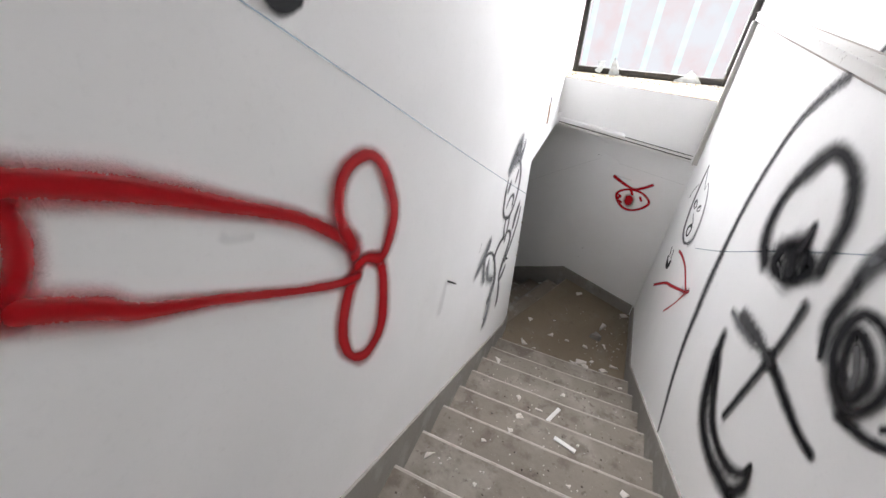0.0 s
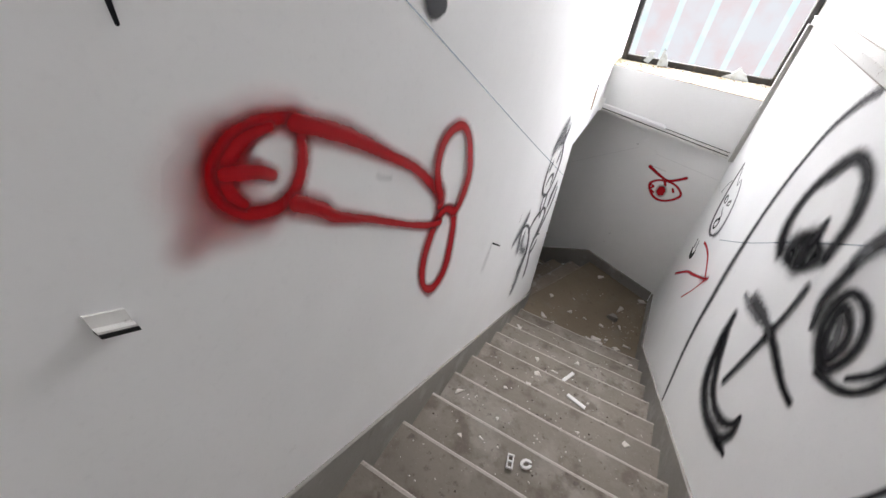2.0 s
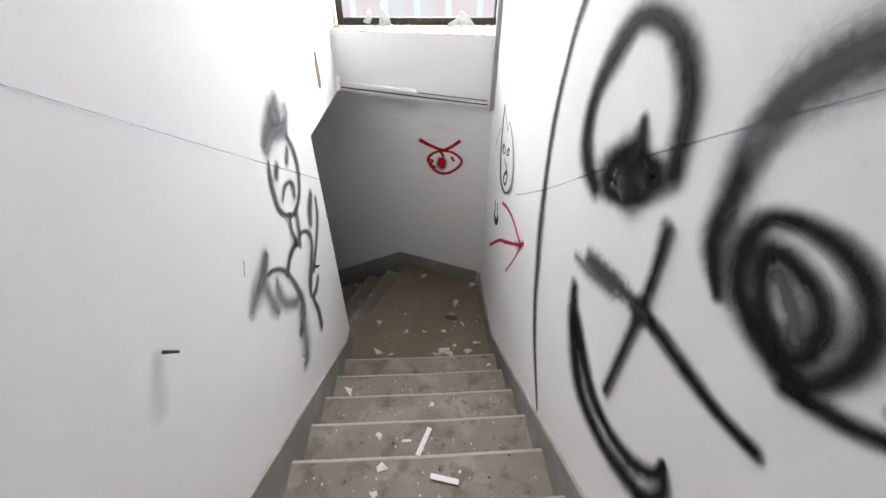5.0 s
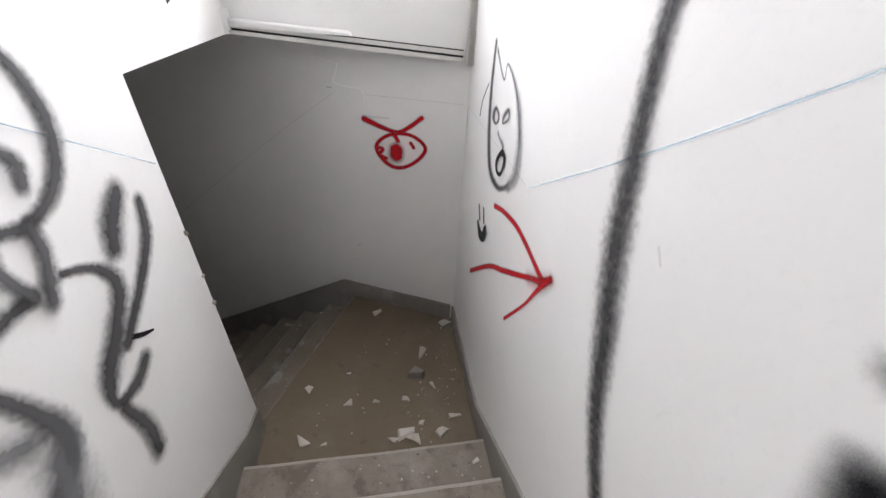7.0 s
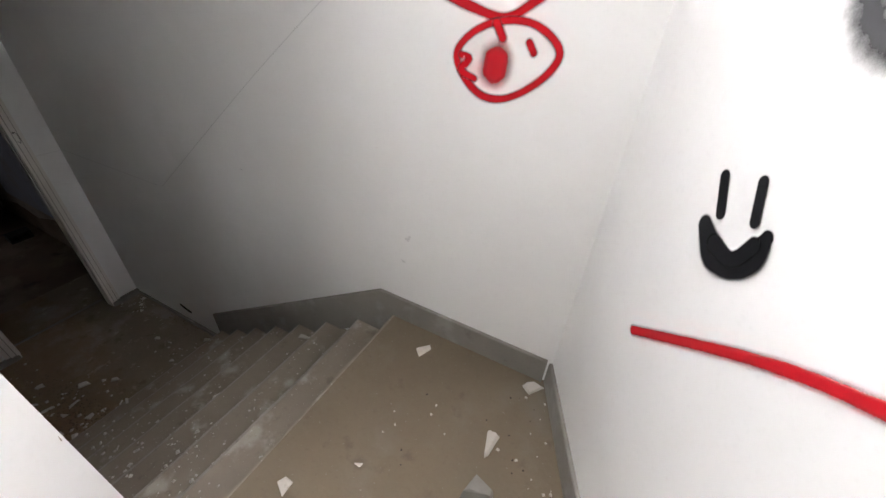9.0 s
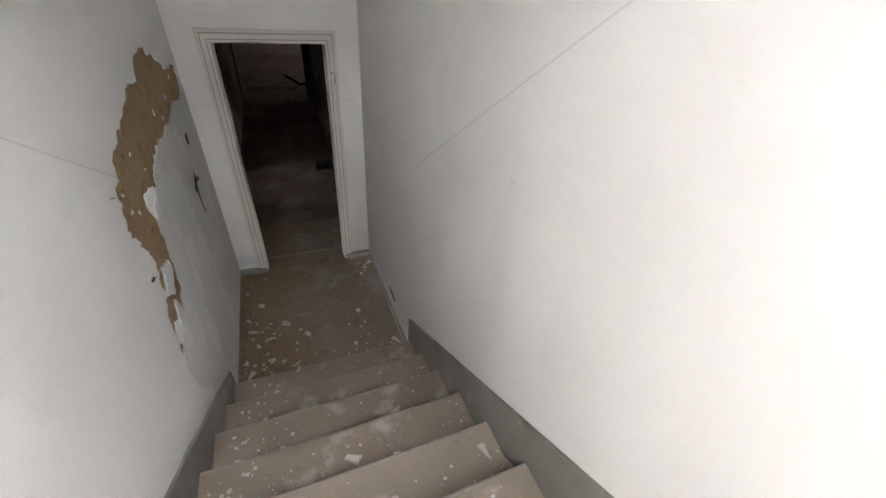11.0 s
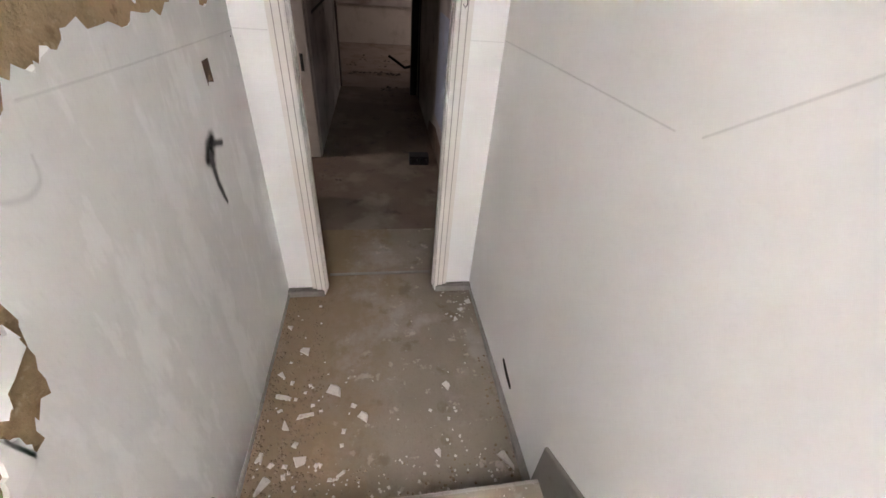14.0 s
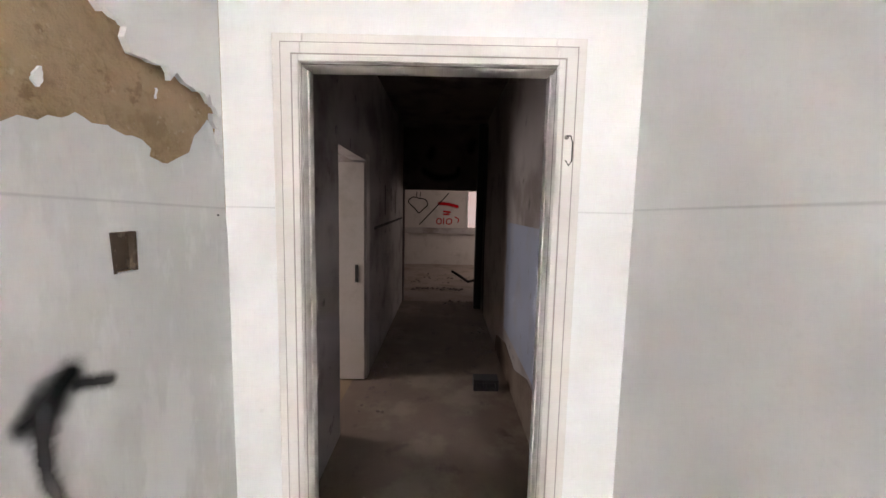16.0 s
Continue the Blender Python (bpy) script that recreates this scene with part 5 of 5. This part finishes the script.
# black slab painting the dark inside of the torn slot
part("slot_shade", side1([(-0.338, 2.15), (-0.312, 2.16), (-0.302, 2.24), (-0.318, 2.385), (-0.352, 2.38), (-0.344, 2.30)], LEFT - 0.002, LEFT + 0.004), BLACK, sl)

# chipped plaster along the free edge of the left wall
for i, (z, w) in enumerate(((1.40, 0.035), (1.175, 0.025), (1.02, 0.03), (0.75, 0.015))):
    c = chunk(200 + i, w, w * 0.7, w * 0.55, CRUMB, "chipped_edge")
    c.matrix_world = Matrix.Translation(at1(LEFT - 0.006, -0.806, z)) @ pose(0, 0, 0, 0, 90, 24.9)
    tagged(c, "broken plaster chip on the wall's edge", "wall damage", "chips on the wall edge")

# hanging flap under the sill wall
fl = obj("plaster_flap", poly_prism([(-1.25, 2.03), (-0.60, 2.018), (-0.62, 2.03), (-1.25, 2.06)], lambda r, z: at1(r, 0.258 - (r + 1.25) * 0.232, z), lambda r, z: at1(r, 0.25 - (r + 1.25) * 0.29, z - 0.01)), WHITE)
tagged(fl, "loose paper-thin flap of plaster hanging under the sill", "wall damage")

# crumbs on the sill
crumbs("sill_rubble", [(*at1(r, 0.30 + 0.1 * (i % 3))[:2], 2.431, 0.12, 0.08, 26, 0.02) for i, r in enumerate((-1.1, -0.9, -0.7, -0.45, -0.2, -0.05))], "broken plaster and glass bits along the sill", CRUMB, 6)
crumbs("sill_dirt", [(*at1(r, 0.34 + 0.07 * (i % 3))[:2], 2.431, 0.12, 0.07, 40, 0.013) for i, r in enumerate((-1.12, -0.95, -0.75, -0.5, -0.25, -0.05))], "dark dirt and splinters along the sill", GRIT, 16)

for pts in (((-0.985, 1.849), (-0.80, 1.84), (-0.793, 1.80), (-0.82, 1.72), (-0.64, 1.70), (-0.635, 1.61), (-0.66, 1.633), (-0.825, 1.64), (-0.84, 1.695), (-0.955, 1.702)),):
    o = obj("peeled_paint", side2(ragged(pts, 0.008, 5, 4), -0.005, 0.0), WHITE)
    tagged(o, "curled patch of peeling white paint on the landing wall", "wall damage")

# hook on the door frame
hk = thing("door_hook", "small wire latch loop on the door frame", "hook")
bm = bmesh.new()
pts = [(0.0, 0.05), (0.012, 0.05), (0.018, 0.03), (0.018, -0.02), (0.010, -0.035), (0.0, -0.02)]
cu = bpy.data.curves.new("loop", "CURVE")
cu.dimensions, cu.bevel_depth, cu.bevel_resolution = "3D", 0.002, 2
sp = cu.splines.new("POLY")
sp.points.add(len(pts) - 1)
for q, (y, z) in zip(sp.points, pts):
    q.co = (DOOR_X + 0.044, DY1 + 0.035 + y, 0.36 + z, 1)
cu.materials.append(DARKM)
lo_ = new("loop", cu)
lo_.parent = hk
part("plate", box(DOOR_X + 0.030, DY1 + 0.033, 0.402, DOOR_X + 0.044, DY1 + 0.042, 0.412, 0.001), SKIRT, hk)

# ---------------------------------------------------------------- corridor and far room, small things
hb = thing("hollow_brick", "dark hollow concrete block lying on the corridor floor", "block", place=(-6.37, -0.2, LOW - 0.003))
bm = box(-0.07, -0.11, 0, 0.07, 0.11, 0.028, 0.004)
part("base", bm, BLACK, hb)
part("top", box(-0.07, -0.11, 0.075, 0.07, 0.11, 0.10, 0.004), BLACK, hb)
for y in (-0.11, -0.02, 0.085):
    part("web", box(-0.07, y, 0.029, 0.07, y + 0.025, 0.074), BLACK, hb)

post = obj("burnt_post", box(-9.30, -0.10, LOW, -9.12, 0.018, CT - 0.01, 0.01), BLACK)
for v in post.data.vertices:
    v.co += Vector((0.02, 0.02, 0)) * noise.noise(v.co * 3)
tagged(post, "charred black post against the corridor wall", "post")
st = thing("charred_branch", "charred black stick leaning from the burnt post", "branch")
cu = bpy.data.curves.new("stick", "CURVE")
cu.dimensions, cu.bevel_depth = "3D", 0.022
sp = cu.splines.new("POLY")
sp.points.add(4)
for q, c in zip(sp.points, ((-9.2, -0.08, -0.95), (-9.2, -0.2, -0.98), (-9.2, -0.32, -0.90), (-9.22, -0.42, -0.84), (-9.24, -0.46, -0.82))):
    q.co = (*c, 1)
cu.materials.append(BLACK)
k_ = new("stick", cu)
k_.parent = st

FX = -14.0
ON["far"] = lambda a, z, d: Vector((FX + 0.002 + d, a, z))
ON["end"] = lambda a, z, d: Vector((FAR + d, a, z))
ON["corr"] = lambda a, z, d: Vector((a, CY0 + d, z))
ON["corr_r"] = lambda a, z, d: Vector((a, CY1 - d, z))
structure(obj("wall_far_ledge", box(FX, -3.0, -0.52, FX + 0.14, 2.2, -0.36, 0.01), CORR), "broken grey ledge along the far wall", "ledge")
w2 = structure(new("window_2"), "small bright window in the far room", "window")
part("opening", box(FX + 0.001, 0.06, -0.34, FX + 0.01, 0.75, 0.66), DAY_FAR, w2)
part("window_frame", box(FX + 0.001, 0.02, -0.34, FX + 0.03, 0.058, 0.66, 0.004), TRIM, w2)
tiles = structure(new("wall_tiles"), "dirty white wall tiles under the ledge", "tile")
tm = None
for i in range(14):
    for j in range(5):
        if (i * 7 + j * 3) % 11 == 0:
            continue
        if tm is None:
            o = part("tile", box(0, 0, 0, 0.012, 0.145, 0.145, 0.003), TILE, tiles)
            tm = o.data
        else:
            o = new("tile", tm)
            o.parent = tiles
        o.location = (FX + 0.001, -1.75 + 0.15 * i, -1.32 + 0.15 * j)
for name, label, wall, strokes in (
    ("cloud_scribble", "black outlined cloud drawn on the far white wall", "far", (
        ("blackthin", 1, ((-1.62, 0.35, 0.03), (-1.5, 0.48, 0.03), (-1.32, 0.45, 0.03), (-1.15, 0.42, 0.03), (-1.08, 0.28, 0.03), (-1.2, 0.15, 0.03), (-1.32, 0.05, 0.03), (-1.45, 0.18, 0.03))),
        ("blackthin", 0, ((-1.4, 0.48, 0.02), (-1.38, 0.62, 0.02))), ("blackthin", 0, ((-1.3, 0.48, 0.02), (-1.28, 0.62, 0.02))),
        ("blackthin", 0, ((-1.3, -0.28, 0.03), (-0.9, 0.15, 0.03), (-0.5, 0.6, 0.03))))),
    ("red_writing", "illegible red writing on the far white wall", "far", (
        ("redthin", 0, ((-0.75, 0.32, 0.09), (-0.5, 0.30, 0.09), (-0.25, 0.24, 0.09))), ("redthin", 0, ((-0.62, 0.10, 0.05), (-0.45, 0.08, 0.05))), ("redthin", 0, ((-0.62, 0.02, 0.05), (-0.48, 0.02, 0.05))),
        ("redthin", 1, ((-0.80, -0.12, 0.03), (-0.70, -0.12, 0.03), (-0.70, -0.24, 0.03), (-0.80, -0.24, 0.03))), ("redthin", 0, ((-0.62, -0.10, 0.03), (-0.62, -0.25, 0.03))),
        ("redthin", 1, ((-0.52, -0.12, 0.03), (-0.40, -0.12, 0.03), (-0.42, -0.24, 0.03), (-0.53, -0.24, 0.03))), ("redthin", 0, ((-0.30, -0.05, 0.03), (-0.20, -0.12, 0.03), (-0.22, -0.2, 0.03))))),
    ("smile_graffiti", "black sprayed smile above the opening", "end", (
        ("black", 0, ((-0.95, 0.80, 0.09), (-0.75, 0.70, 0.10), (-0.45, 0.72, 0.08), (-0.38, 0.85, 0.05))), ("black", 0, ((-0.85, 1.05, 0.12), (-0.82, 1.15, 0.10))), ("black", 0, ((-0.18, 1.15, 0.10), (-0.15, 1.28, 0.10))))),
    ("drip_letters", "black dripping letters on the corridor wall", "corr", (
        ("black", 0, ((-7.6, 0.42, 0.05), (-7.6, 0.12, 0.05))), ("black", 0, ((-8.1, 0.42, 0.05), (-8.1, 0.16, 0.05))), ("black", 0, ((-8.5, 0.40, 0.05), (-8.55, 0.12, 0.05))), ("blackthin", 0, ((-6.9, -0.02, 0.03), (-9.4, 0.02, 0.03))))),
    ("soot_streak", "black soot streak down the corridor wall", "corr_r", (
        ("black", 0, ((-9.0, 1.3, 0.25), (-8.95, 0.4, 0.22), (-9.0, -0.5, 0.2), (-8.9, -1.3, 0.25))),)),
):
    g = thing(name, label, "graffiti")
    for i, (paint, closed, pts) in enumerate(strokes):
        part("stroke", stroke(ON[wall], pts, closed, 0.003 + 0.0006 * i, PAINT[paint]["grow"]), PAINT[paint], g)
crumbs("rubble_heap", [(-10.6, -0.7, LOW, 0.12, 0.5, 60, 0.05), (-11.8, -0.6, LOW, 0.7, 0.8, 30, 0.05), (-9.3, -0.3, LOW, 0.3, 0.3, 50, 0.04), (-6.4, -1.15, LOW, 0.5, 0.12, 60, 0.025), (-7.8, -0.15, LOW, 0.7, 0.1, 60, 0.03)], "dark rubble strewn over the corridor and far room", DARK_PLASTER, 8)
